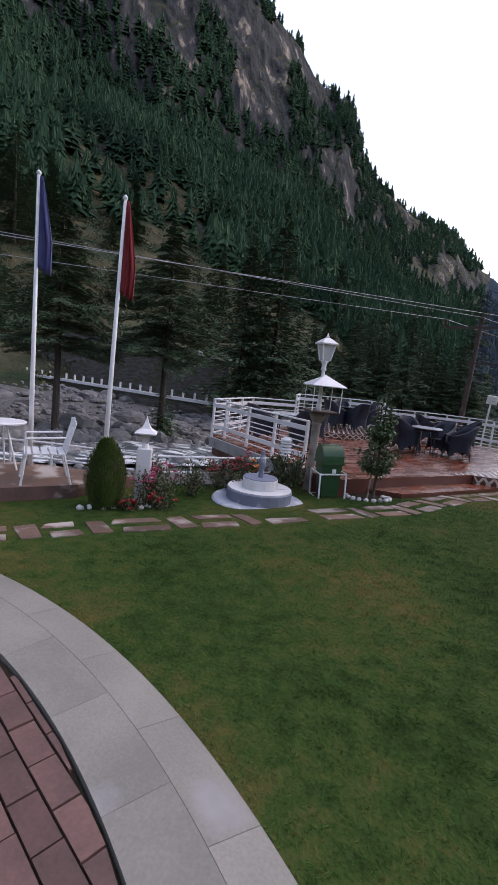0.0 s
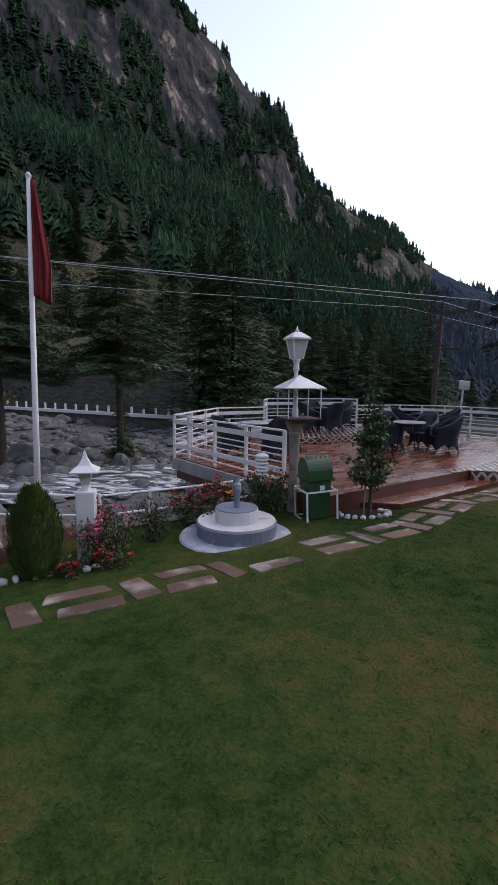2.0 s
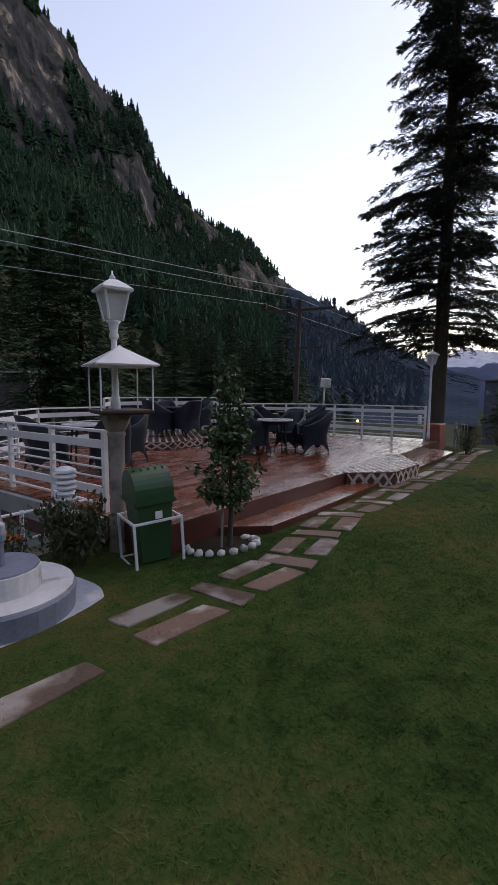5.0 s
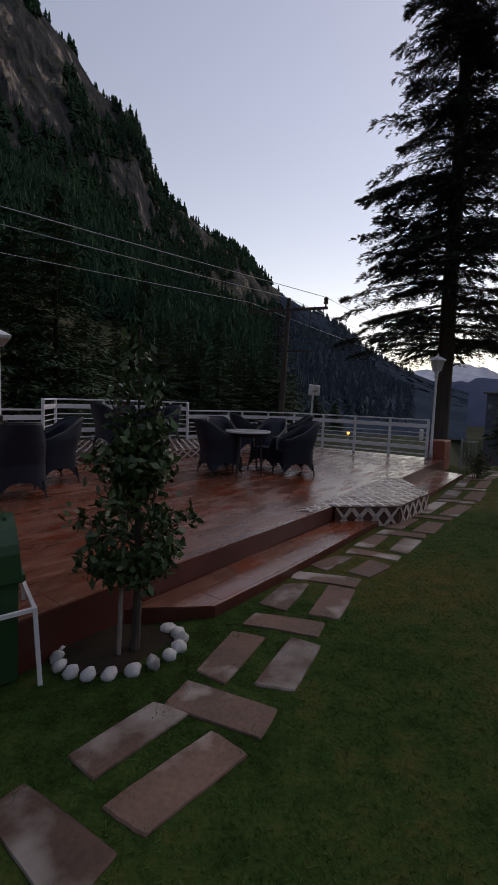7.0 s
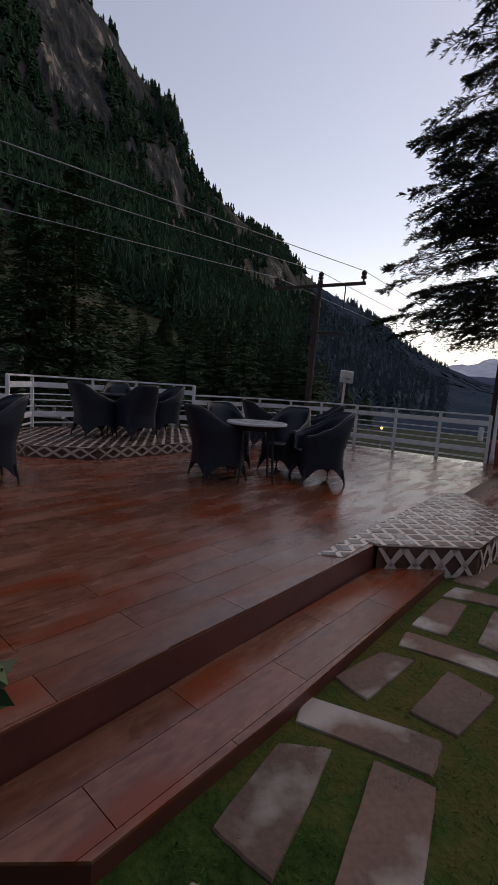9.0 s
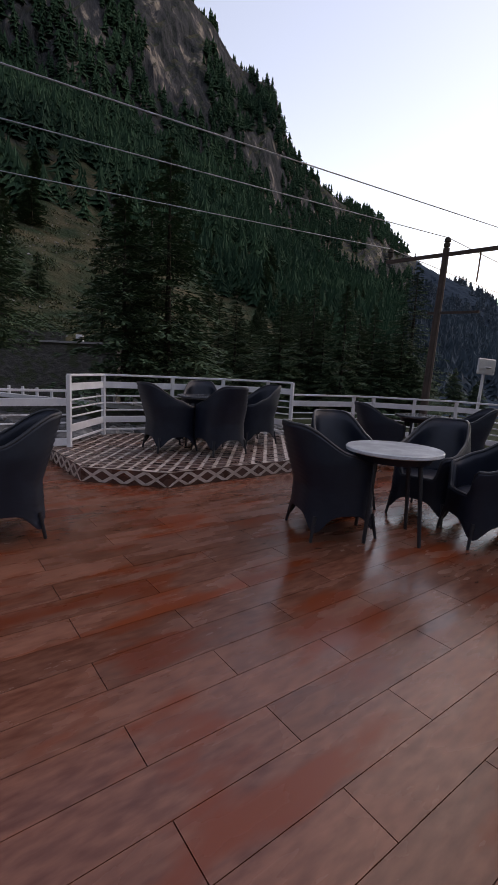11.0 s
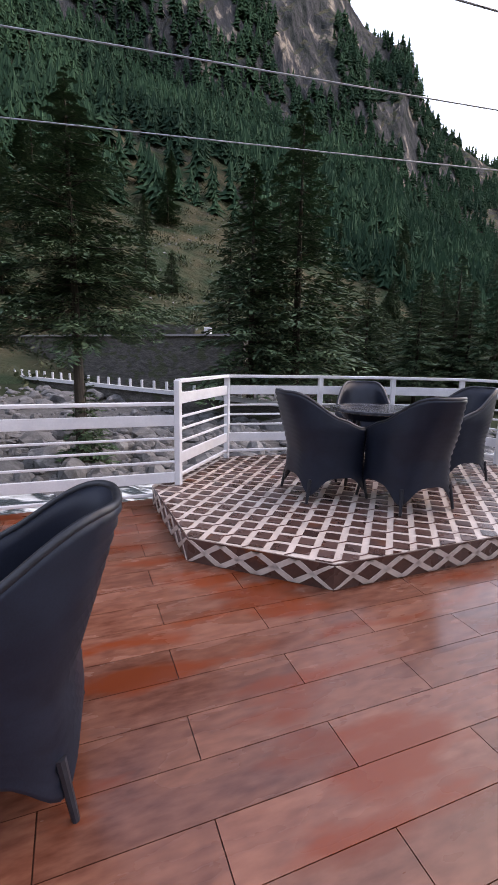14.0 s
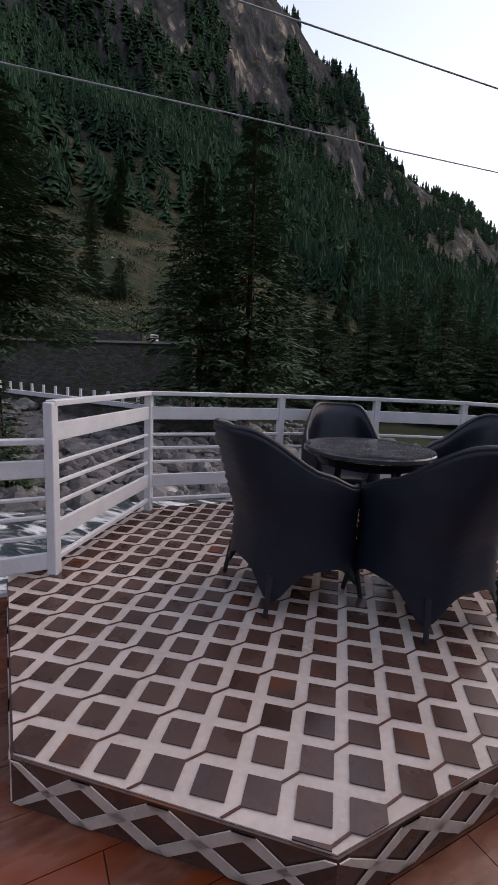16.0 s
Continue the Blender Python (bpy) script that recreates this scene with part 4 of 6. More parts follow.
for k in range(5):
    part("rib", box(bmesh.new(), (-0.14 + k * 0.07, 0, 0.925), (0.015, 0.16, 0.012), 0, 0.003), M["green_plastic"], bn)
part("emblem", box(bmesh.new(), (0.03, -0.175, 0.50), (0.07, 0.006, 0.07), 0, 0.001), M["white"], bn, "pale emblem")
c4 = [(-0.23, -0.23), (0.23, -0.23), (0.23, 0.23), (-0.23, 0.23)]
for i in range(4):
    a, b = c4[i], c4[(i + 1) % 4]
    part("frame_leg", bar(bmesh.new(), (*a, 0.0), (*a, 0.47), 0.022, 0.022), M["white"], bn)
    part("frame_rail", bar(bmesh.new(), (*a, 0.46), (*b, 0.46), 0.02, 0.02), M["white"], bn)
    if i != 1:
        part("frame_foot", bar(bmesh.new(), (*a, 0.02), (*b, 0.02), 0.02, 0.02), M["white"], bn)

# ---- round fountain base ----
fo = thing("fountain", "disused round stepped fountain with flaking white and blue paint", "fountain", Matrix.Translation((2.44, 5.62, 0)))
part("apron", lathe(bmesh.new(), [(0.72, -0.05), (0.725, 0.055), (0.70, 0.075), (0.5, 0.085)], 48, wobble=0.012), M["rim_plaster"], fo)
part("lower_tier", lathe(bmesh.new(), [(0.50, 0.05), (0.51, 0.24), (0.495, 0.255)], 48, wobble=0.006), M["blue_plaster"], fo, "blue-grey painted tier")
part("lower_top", lathe(bmesh.new(), [(0.49, 0.25), (0.492, 0.268), (0.30, 0.262)], 48, wobble=0.006), M["white_plaster"], fo)
part("upper_tier", lathe(bmesh.new(), [(0.275, 0.25), (0.27, 0.41), (0.26, 0.418)], 40, wobble=0.01), M["white_plaster"], fo)
part("upper_top", lathe(bmesh.new(), [(0.265, 0.415), (0.26, 0.428), (0.05, 0.424)], 40, wobble=0.01), M["blue_plaster"], fo)
part("pipe", lathe(bmesh.new(), [(0.042, 0.42), (0.04, 0.60), (0.055, 0.61), (0.055, 0.72), (0.035, 0.74), (0.03, 0.83)], 10), M["blue_plaster"], fo, "blue-grey pipe")

# ---- plants ----
def leaf_cloud(centres, size, n_each, spread, rng, up=0.3, aspect=2.2):
    """Folded leaves round each centre: quads of four corners."""
    c = np.repeat(np.asarray(centres, float), n_each, 0)
    k = len(c)
    p = c + rng.normal(0, 1, (k, 3)) * np.asarray(spread)
    d = rng.normal(0, 1, (k, 3))
    d[:, 2] += up
    d /= np.linalg.norm(d, axis=1)[:, None]
    t = np.cross(d, rng.normal(0, 1, (k, 3)))
    t /= np.linalg.norm(t, axis=1)[:, None] + 1e-9
    L = size * rng.uniform(0.6, 1.25, (k, 1))
    w = L / aspect
    q = np.stack([p, p + d * L * 0.5 + t * w * 0.5, p + d * L, p + d * L * 0.5 - t * w * 0.5], 1)
    return q


def make_sapling():
    rng = np.random.default_rng(11)
    ob = thing("sapling", "young broad-leaved evergreen tree tied to a stake", "tree", Matrix.Translation((4.22, 6.75, 0.06)))
    bm = bmesh.new()
    rod(bm, (0, 0, -0.05), (0.02, 0.02, 0.5), 0.03, 0.024, 8)
    rod(bm, (0.02, 0.02, 0.5), (0.0, 0.04, 1.2), 0.024, 0.012, 8)
    rod(bm, (0.0, 0.04, 1.2), (0.02, 0.03, 1.9), 0.012, 0.004, 6)
    cs = []
    for i in range(46):
        z = rng.uniform(0.42, 1.25)
        a = rng.uniform(0, 6.28)
        r = 0.33 * (1 - abs((z - 0.72) / 0.62)) ** 0.6 if abs(z - 0.72) < 0.62 else 0.05
        r *= rng.uniform(0.5, 1.15)
        tip = (r * math.cos(a), r * math.sin(a), z + 0.12)
        rod(bm, (0, 0.03, z - 0.05), tip, 0.006, 0.003, 5)
        for f in (0.55, 0.8, 1.0):
            cs.append((tip[0] * f, tip[1] * f, z - 0.05 + (0.17) * f))
    for dx, dy, z0, z1 in ((0.01, 0.03, 1.1, 1.95), (-0.12, 0.05, 1.0, 1.72), (0.11, 0.0, 1.0, 1.62), (0.16, -0.08, 0.9, 1.42)):
        rod(bm, (dx * 0.5, dy * 0.5, z0 - 0.1), (dx, dy, z1), 0.007, 0.003, 5)
        for z in np.arange(z0, z1, 0.085):
            cs.append((dx * (0.5 + 0.5 * (z - z0) / (z1 - z0)), dy, z))
    part("trunk", bm, M["bark"], ob)
    q1 = leaf_cloud(cs, 0.068, 17, (0.035, 0.035, 0.03), rng, 0.2, 1.9)
    fast_soup("crown", q1, 4, M["leaf"], ob)
    part("stake", rod(bmesh.new(), (-0.09, -0.05, -0.05), (-0.06, -0.02, 0.95), 0.014, n=7), M["stone"], ob, "pale stake")


def rock_bm(bm, c, s, rng, sub=1):
    r = bmesh.ops.create_icosphere(bm, subdivisions=sub, radius=1.0)["verts"]
    o = rng.uniform(0, 100, 3)
    sc = np.asarray(s) * rng.uniform(0.75, 1.25, 3)
    a = rng.uniform(0, 6.28)
    for v in r:
        k = 1 + 0.35 * noise.noise(v.co * 1.1 + Vector(o))
        x, y, z = v.co.x * sc[0] * k, v.co.y * sc[1] * k, v.co.z * sc[2] * k
        v.co = Vector((c[0] + x * math.cos(a) - y * math.sin(a), c[1] + x * math.sin(a) + y * math.cos(a), c[2] + z))


def lz(x, y):
    return float(terrain(np.float64(x), np.float64(y)))


def shrub(name, label, at, r, h, leaf, rng, n=500, flowers=None, fl_n=0, fl_size=0.035, size=0.05, upright=0.4):
    ob = thing(name, label, "plant", Matrix.Translation((at[0], at[1], lz(*at))))
    bm = bmesh.new()
    cs = []
    for i in range(14):
        a, rr = rng.uniform(0, 6.28), r * math.sqrt(rng.uniform(0, 1))
        tip = (rr * math.cos(a), rr * math.sin(a), h * rng.uniform(0.6, 1.0))
        rod(bm, (tip[0] * 0.3, tip[1] * 0.3, -0.03), tip, 0.006, 0.003, 5)
        for f in np.linspace(0.3, 1.0, 6):
            cs.append((tip[0] * (0.3 + 0.7 * f), tip[1] * (0.3 + 0.7 * f), tip[2] * f))
    tagged(part("stem", bm, M["bark"], ob), kind="stuff")
    fast_soup("leaves", leaf_cloud(cs, size, max(1, n // len(cs)), (0.05, 0.05, 0.04), rng, upright), 4, leaf, ob)
    if flowers:
        tops = [c for c in cs if c[2] > h * 0.5]
        pick = [tops[i] for i in rng.integers(0, len(tops), fl_n)]
        for p in pick:
            bmf = bmesh.new()
            p2 = Vector(p) + Vector(rng.normal(0, 0.04, 3)) + Vector((0, 0, 0.03))
            for k in range(6):
                a = k * 1.047 + rng.uniform(0, 0.4)
                d = Vector((math.cos(a), math.sin(a), 0.35 + 0.3 * (k % 2)))
                s = Vector((-math.sin(a), math.cos(a), 0)) * fl_size * 0.45
                vs = [bmf.verts.new(p2), bmf.verts.new(p2 + d * fl_size * 0.6 + s), bmf.verts.new(p2 + d * fl_size), bmf.verts.new(p2 + d * fl_size * 0.6 - s)]
                bmf.faces.new(vs)
            part("flower", bmf, flowers, ob)
    return ob


def make_topiary():
    rng = np.random.default_rng(3)
    at = (0.64, 4.16)
    ob = thing("topiary_cypress", "small clipped egg-shaped golden cypress bush", "bush", Matrix.Translation((*at, lz(*at))))
    part("trunk", rod(bmesh.new(), (0, 0, -0.05), (0, 0, 0.5), 0.03, 0.015, 8), M["bark"], ob)
    k = 5200
    z = rng.uniform(0.02, 1.0, k)
    r = 0.25 * np.sin(np.pi * np.clip(z * 0.80 + 0.17, 0, 1)) ** 0.75 * rng.uniform(0.82, 1.04, k)
    a = rng.uniform(0, 6.28, k) 
    r *= 1 + 0.07 * np.sin(a * 7 + z * 3)
    p = np.stack([r * np.cos(a), r * np.sin(a), z * 0.88], 1)
    d = np.stack([0.35 * np.cos(a), 0.35 * np.sin(a), np.ones(k)], 1) + rng.normal(0, 0.18, (k, 3))
    t = np.stack([-np.sin(a), np.cos(a), 0 * a], 1)
    L = 0.07 * rng.uniform(0.6, 1.2, (k, 1))
    q = np.stack([p, p + d * L * 0.5 + t * 0.009, p + d * L, p + d * L * 0.5 - t * 0.009], 1)
    fast_soup("foliage", q, 4, M["topiary"], ob)
    # a dense core keeps light from passing straight through
    part("core", lathe(bmesh.new(), [(0.12, 0.02), (0.19, 0.2), (0.21, 0.4), (0.16, 0.62), (0.06, 0.78)], 14), M["bark"], ob)


def conifer_crown(rng, h, r, levels, per, needles, droop=0.25, size=0.5, z0=0.12, ragged=0.35, width=0.34, taper=0.85):
    """Branch sprays: bent boughs carrying many narrow flat clumps."""
    quads, boughs = [], []
    for i in range(levels):
        f = i / (levels - 1)
        zz = h * (z0 + (1 - z0) * f ** 0.95)
        for b in range(per):
            a = rng.uniform(0, 6.28)
            L = r * (1 - f) ** taper * rng.uniform(1 - ragged, 1.12) + 0.12
            z = zz + rng.uniform(-0.5, 0.5) * h / levels
            n = max(3, int(needles * (0.35 + 0.65 * L / r)))
            t = rng.uniform(0.04, 1.0, n) ** 0.8
            dirx, diry = math.cos(a), math.sin(a)
            lift = rng.uniform(-0.02, 0.22)
            px = t * L
            pz = z + lift * px - droop * L * t ** 2
            side = rng.normal(0, 1, n) * 0.16 * L * (1.12 - t)
            p = np.stack([dirx * px - diry * side, diry * px + dirx * side, pz - np.abs(side) * 0.15 + rng.normal(0, 0.02, n) * L], 1)
            da = a + np.sign(side) * rng.uniform(0.2, 1.0, n)
            d = np.stack([np.cos(da), np.sin(da), rng.uniform(-0.5, 0.15, n)], 1)
            s = np.stack([-np.sin(da), np.cos(da), rng.normal(0, 0.35, n)], 1)
            q = size * rng.uniform(0.5, 1.2, (n, 1)) * (0.45 + 0.55 * (1 - f))
            w = q * width
            quads.append(np.stack([p, p + d * q * 0.45 + s * w * 0.5, p + d * q, p + d * q * 0.45 - s * w * 0.5], 1))
            boughs.append(((0, 0, z), (dirx * L * 0.85, diry * L * 0.85, z + lift * L * 0.85 - droop * L * 0.72), 0.02 + 0.02 * L / 2))
    return np.concatenate(quads), boughs


def make_conifer(name, label, at, h, r, seed, levels=26, per=8, needles=20, mat_=None, droop=0.2, size=0.8, z0=0.12, trunk_r=None, category="tree", bend=0.0, width=0.34, ragged=0.35):
    rng = np.random.default_rng(seed)
    ob = thing(name, label, category, Matrix.Translation(at))
    q, boughs = conifer_crown(rng, h, r, levels, per, needles, droop, size, z0, ragged=ragged, width=width)
    tr = trunk_r or h * 0.018
    bm = bmesh.new()
    rod(bm, (0, 0, -0.6), (0, 0, h * 0.45), tr, tr * 0.62, 12)
    rod(bm, (0, 0, h * 0.45), (0, 0, h * 0.97), tr * 0.62, 0.02, 8)
    part("trunk", bm, M["bark"], ob)
    bm = bmesh.new()
    for a, b, w in boughs[::2]:
        rod(bm, a, b, w * 0.6, 0.006, 4)
    tagged(part("branchwork", bm, M["bark"], ob), kind="stuff")
    fast_soup("crown", q, 4, mat_ or M["needle"], ob)
    return ob


def make_deodar(at, h, r):
    """A deodar cedar: level boughs, each with drooping side twigs set with needle tufts."""
    rng = np.random.default_rng(33)
    ob = thing("deodar_tree", "tall dark deodar cedar with level ragged boughs beside the deck", "tree", Matrix.Translation(at))
    bm = bmesh.new()
    rod(bm, (0, 0, -0.6), (0.02, 0, h * 0.12), 0.25, 0.21, 14)
    rod(bm, (0.02, 0, h * 0.12), (0, 0.03, h * 0.5), 0.21, 0.13, 12)
    rod(bm, (0, 0.03, h * 0.5), (0, 0, h * 0.98), 0.13, 0.02, 8)
    part("trunk", bm, M["bark"], ob)
    wood, quads = bmesh.new(), []
    levels = 62
    for i in range(levels):
        f = i / (levels - 1)
        for b in range(8 if f < 0.6 else 4):
            a = rng.uniform(0, 6.28)
            L = r * (1 - f) ** 1.2 * (1.0 if rng.random() < 0.3 else rng.uniform(0.5, 0.85)) + 0.12
            z = h * (0.13 + 0.87 * f) + rng.uniform(-0.25, 0.25)
            lift, droop = rng.uniform(0.0, 0.22), rng.uniform(0.12, 0.34)
            ca, sa = math.cos(a), math.sin(a)
            rod(wood, (0, 0, z), (ca * L * 0.5, sa * L * 0.5, z + L * (lift * 0.5 - droop * 0.25)), 0.014 + 0.012 * L, 0.012, 5)
            rod(wood, (ca * L * 0.5, sa * L * 0.5, z + L * (lift * 0.5 - droop * 0.25)), (ca * L, sa * L, z + L * (lift - droop)), 0.012, 0.004, 4)
            n = int(8 + 30 * L / r)
            t = np.sort(rng.uniform(0.03, 1.0, n))
            side = np.where(np.arange(n) % 2, 1.0, -1.0)
            tl = (0.36 * L * (1.06 - t) + 0.13) * rng.uniform(0.6, 1.2, n)
            ta = a + side * rng.uniform(0.35, 0.95, n)
            m = 44
            s = rng.uniform(0.05, 1.0, (n, m))
            px = (t * L)[:, None] * ca + np.cos(ta)[:, None] * tl[:, None] * s
            py = (t * L)[:, None] * sa + np.sin(ta)[:, None] * tl[:, None] * s
            pz = z + (L * (lift * t - droop * t * t))[:, None] - tl[:, None] * s * s * rng.uniform(0.15, 0.75, n)[:, None]
            p = np.stack([px, py, pz], -1).reshape(-1, 3) + rng.normal(0, 0.012, (n * m, 3))
            da = np.repeat(ta, m) + rng.normal(0, 0.55, n * m)
            d = np.stack([np.cos(da), np.sin(da), rng.uniform(-0.55, 0.35, n * m)], 1)
            w = np.cross(d, rng.normal(0, 1, (n * m, 3)))
            w /= np.linalg.norm(w, axis=1)[:, None] + 1e-9
            q = 0.125 * rng.uniform(0.6, 1.25, (n * m, 1))
            quads.append(np.stack([p, p + d * q * 0.5 + w * 0.0095, p + d * q, p + d * q * 0.5 - w * 0.0095], 1))
    tagged(part("branchwork", wood, M["bark"], ob), kind="stuff")
    fast_soup("crown", np.concatenate(quads), 4, M["deodar"], ob)


make_sapling()
make_topiary()
rngs = np.random.default_rng(21)
for k in range(13):
    a = radians(-190 + k * 19)
    x, y = 4.14 + 0.36 * math.cos(a), 6.78 + 0.30 * math.sin(a)
    bm = bmesh.new()
    rock_bm(bm, (0, 0, 0), (0.05, 0.045, 0.04), rngs, 2)
    ob = part("edging_stone", bm, M["pebble"], smooth=True)
    ob.location = (x, y, lz(x, y) + 0.02)
    tagged(ob, "whitewashed edging stone round the sapling", "stone", "whitewashed edging stones")
for k in range(7):
    bm = bmesh.new()
    rock_bm(bm, (0, 0, 0), (0.045, 0.04, 0.035), rngs, 2)
    ob = part("edging_stone", bm, M["pebble"], smooth=True)
    x, y = 0.45 + 0.12 * k + rngs.normal(0, 0.03), 3.92 + 0.08 * k
    ob.location = (x, y, lz(x, y) + 0.02)
    tagged(ob, "whitewashed edging stone along the flower bed", "stone", "whitewashed edging stones")
part("planting_soil", prism(bmesh.new(), [(4.14 + 0.34 * math.cos(a), 6.78 + 0.28 * math.sin(a)) for a in np.linspace(0, 6.28, 20)[:-1]], -0.05, 0.095), M["soil"])
tagged(bpy.data.objects["planting_soil"], "bare dark soil ring under the sapling", "soil", kind="structure")

shrub("lavender_bush", "grey-green wiry lavender bush beside the stone pillar", (2.72, 6.55), 0.34, 0.62, M["shrub"], rngs, 1500, None, 0, size=0.07, upright=1.6)
shrub("marigold_plant", "green plant with orange marigold flowers", (2.25, 6.35), 0.18, 0.52, M["shrub"], rngs, 600, M["petal_orange"], 6, 0.075)
shrub("red_flower_bush", "leafy bush covered with red flowers", (1.72, 6.0), 0.30, 0.50, M["shrub"], rngs, 900, M["petal_red"], 40, 0.05)
shrub("red_flower_bush", "leafy bush covered with red flowers", (1.95, 6.2), 0.22, 0.55, M["shrub"], rngs, 700, M["petal_red"], 30, 0.05)
shrub("rose_bush", "straggly rose bush with pink flowers", (1.15, 4.95), 0.26, 0.55, M["shrub"], rngs, 500, M["petal_pink"], 14, 0.05)
shrub("rose_bush", "straggly rose bush with pink flowers", (0.95, 4.80), 0.22, 0.6, M["shrub"], rngs, 420, M["petal_pink"], 14, 0.05)
shrub("rose_bush", "straggly rose bush with pink flowers", (1.08, 4.46), 0.2, 0.52, M["shrub"], rngs, 420, M["petal_pink"], 16, 0.05)
shrub("green_shrub", "olive green garden shrub in the flower bed", (1.45, 5.35), 0.25, 0.50, M["shrub"], rngs, 900)
shrub("green_shrub", "olive green garden shrub in the flower bed", (1.2, 4.6), 0.18, 0.36, M["shrub"], rngs, 500)
shrub("green_shrub", "olive green garden shrub in the flower bed", (2.0, 5.9), 0.2, 0.35, M["shrub"], rngs, 600)
shrub("bedding_flowers", "low red bedding flowers edging the bed", (1.35, 4.42), 0.16, 0.14, M["shrub"], rngs, 250, M["petal_red"], 12, 0.045)
shrub("bedding_flowers", "low red bedding flowers edging the bed", (0.98, 4.18), 0.14, 0.14, M["shrub"], rngs, 220, M["petal_red"], 10, 0.045)
shrub("rose_bush", "rose bush with a few red flowers by the deck", (10.75, 12.35), 0.32, 0.62, M["shrub"], rngs, 1200, M["petal_red"], 5, 0.05)
shrub("green_shrub", "green shrub in the garden beyond the deck", (12.6, 13.6), 0.4, 0.5, M["shrub"], rngs, 900, M["petal_red"], 6, 0.05)

# ---- garden edge to the river ----
fence_pts = [(-3.6, 4.75), (-2.2, 4.9), (-0.95, 5.25), (0.7, 5.45), (1.75, 6.2), (2.78, 7.12)]
for a, b in zip(fence_pts, fence_pts[1:]):
    za, zb = lawn_z(*a), lawn_z(*b)
    pa, pb = Vector((*a, za)), Vector((*b, zb))
    ob = thing("garden_fence", "low white pipe fence above the river bank", "fence", Matrix.Translation(pa), group="low white garden fence")
    d = pb - pa
    for k in (0.0, 0.5):
        part("post", rod(bmesh.new(), d * k + Vector((0, 0, -0.25)), d * k + Vector((0, 0, 0.52)), 0.02, n=8), M["white"], ob)
    for zz in (0.5, 0.24):
        part("rail", rod(bmesh.new(), Vector((0, 0, zz)), d + Vector((0, 0, zz)), 0.016, n=8), M["white"], ob)
# bank wall
wall = thing("wall_bank", "dry stone retaining wall along the river bank", "wall", kind="structure")
for a, b in zip(fence_pts, fence_pts[1:]):
    d = Vector((b[0] - a[0], b[1] - a[1], 0)).normalized()
    nrm = Vector((-d.y, d.x, 0))
    p, q = Vector((*a, 0)), Vector((*b, 0))
    part("wall_run", prism(bmesh.new(), [(c.x, c.y) for c in (p + nrm * 0.08, p + nrm * 0.38, q + nrm * 0.38, q + nrm * 0.08)][::-1], -2.3, 0.05), M["wall_stone"], wall)
# paved sitting corner with white chairs
terr = thing("pavement", "crazy-paved sitting corner above the river", "paving", kind="structure")
part("paving_slab", prism(bmesh.new(), [(-3.6, 4.5), (-3.2, 3.3), (-1.2, 3.1), (-0.4, 3.87), (0.1, 4.37), (0.5, 5.3), (-0.95, 5.1), (-2.2, 4.8)], 0.0, 0.20), M["slab"], terr)
part("paving_edge", prism(bmesh.new(), [(-1.2, 3.04), (-0.36, 3.83), (0.14, 4.33), (0.1, 4.37), (-0.4, 3.87), (-1.2, 3.1)], 0.0, 0.215), M["paver"], terr, "red brick edge")


def garden_chair(m):
    ob = thing("garden_chair", "white slatted metal garden chair on the paving", "chair", m, group="white garden chairs")
    for sx in (-0.24, 0.24):
        part("front_leg", rod(bmesh.new(), (sx, 0.24, 0.42), (sx * 1.1, 0.30, 0), 0.016, n=8), M["white"], ob)
        part("rear_leg", rod(bmesh.new(), (sx, -0.22, 0.44), (sx * 1.1, -0.32, 0), 0.016, n=8), M["white"], ob)
        part("arm", bar(bmesh.new(), (sx * 1.08, 0.24, 0.64), (sx * 1.08, -0.24, 0.66), 0.05, 0.022, 0.006), M["white"], ob)
        part("arm_post", rod(bmesh.new(), (sx * 1.05, 0.24, 0.4), (sx * 1.08, 0.24, 0.64), 0.013, n=8), M["white"], ob)
    for k in range(5):
        part("seat_slat", bar(bmesh.new(), (-0.25, 0.22 - k * 0.105, 0.43), (0.25, 0.22 - k * 0.105, 0.43), 0.085, 0.02, 0.005), M["white"], ob)
    for k in range(6):
        x = -0.20 + k * 0.08
        part("back_slat", bar(bmesh.new(), (x, -0.25, 0.44), (x * 1.1, -0.36, 0.92 - abs(x) * 0.3), 0.062, 0.016, 0.004), M["white"], ob)
    part("top_bar", bar(bmesh.new(), (-0.25, -0.355, 0.86), (0.25, -0.355, 0.86), 0.02, 0.05, 0.006), M["white"], ob)


garden_chair(facing(-0.36, 4.28, 0.20, -0.74, -0.62))
garden_chair(facing(-1.75, 4.0, 0.20, 0.75, 0.6))
gt = thing("garden_table", "small round white metal garden table", "table", Matrix.Translation((-1.3, 4.55, 0.20)))
part("tabletop", lathe(bmesh.new(), [(0.33, 0.68), (0.34, 0.70), (0.32, 0.71)], 28), M["white"], gt)
for k in range(3):
    a = k * 2.094
    part("leg", rod(bmesh.new(), (0.08 * math.cos(a), 0.08 * math.sin(a), 0.68), (0.28 * math.cos(a), 0.28 * math.sin(a), 0), 0.014, n=8), M["white"], gt)


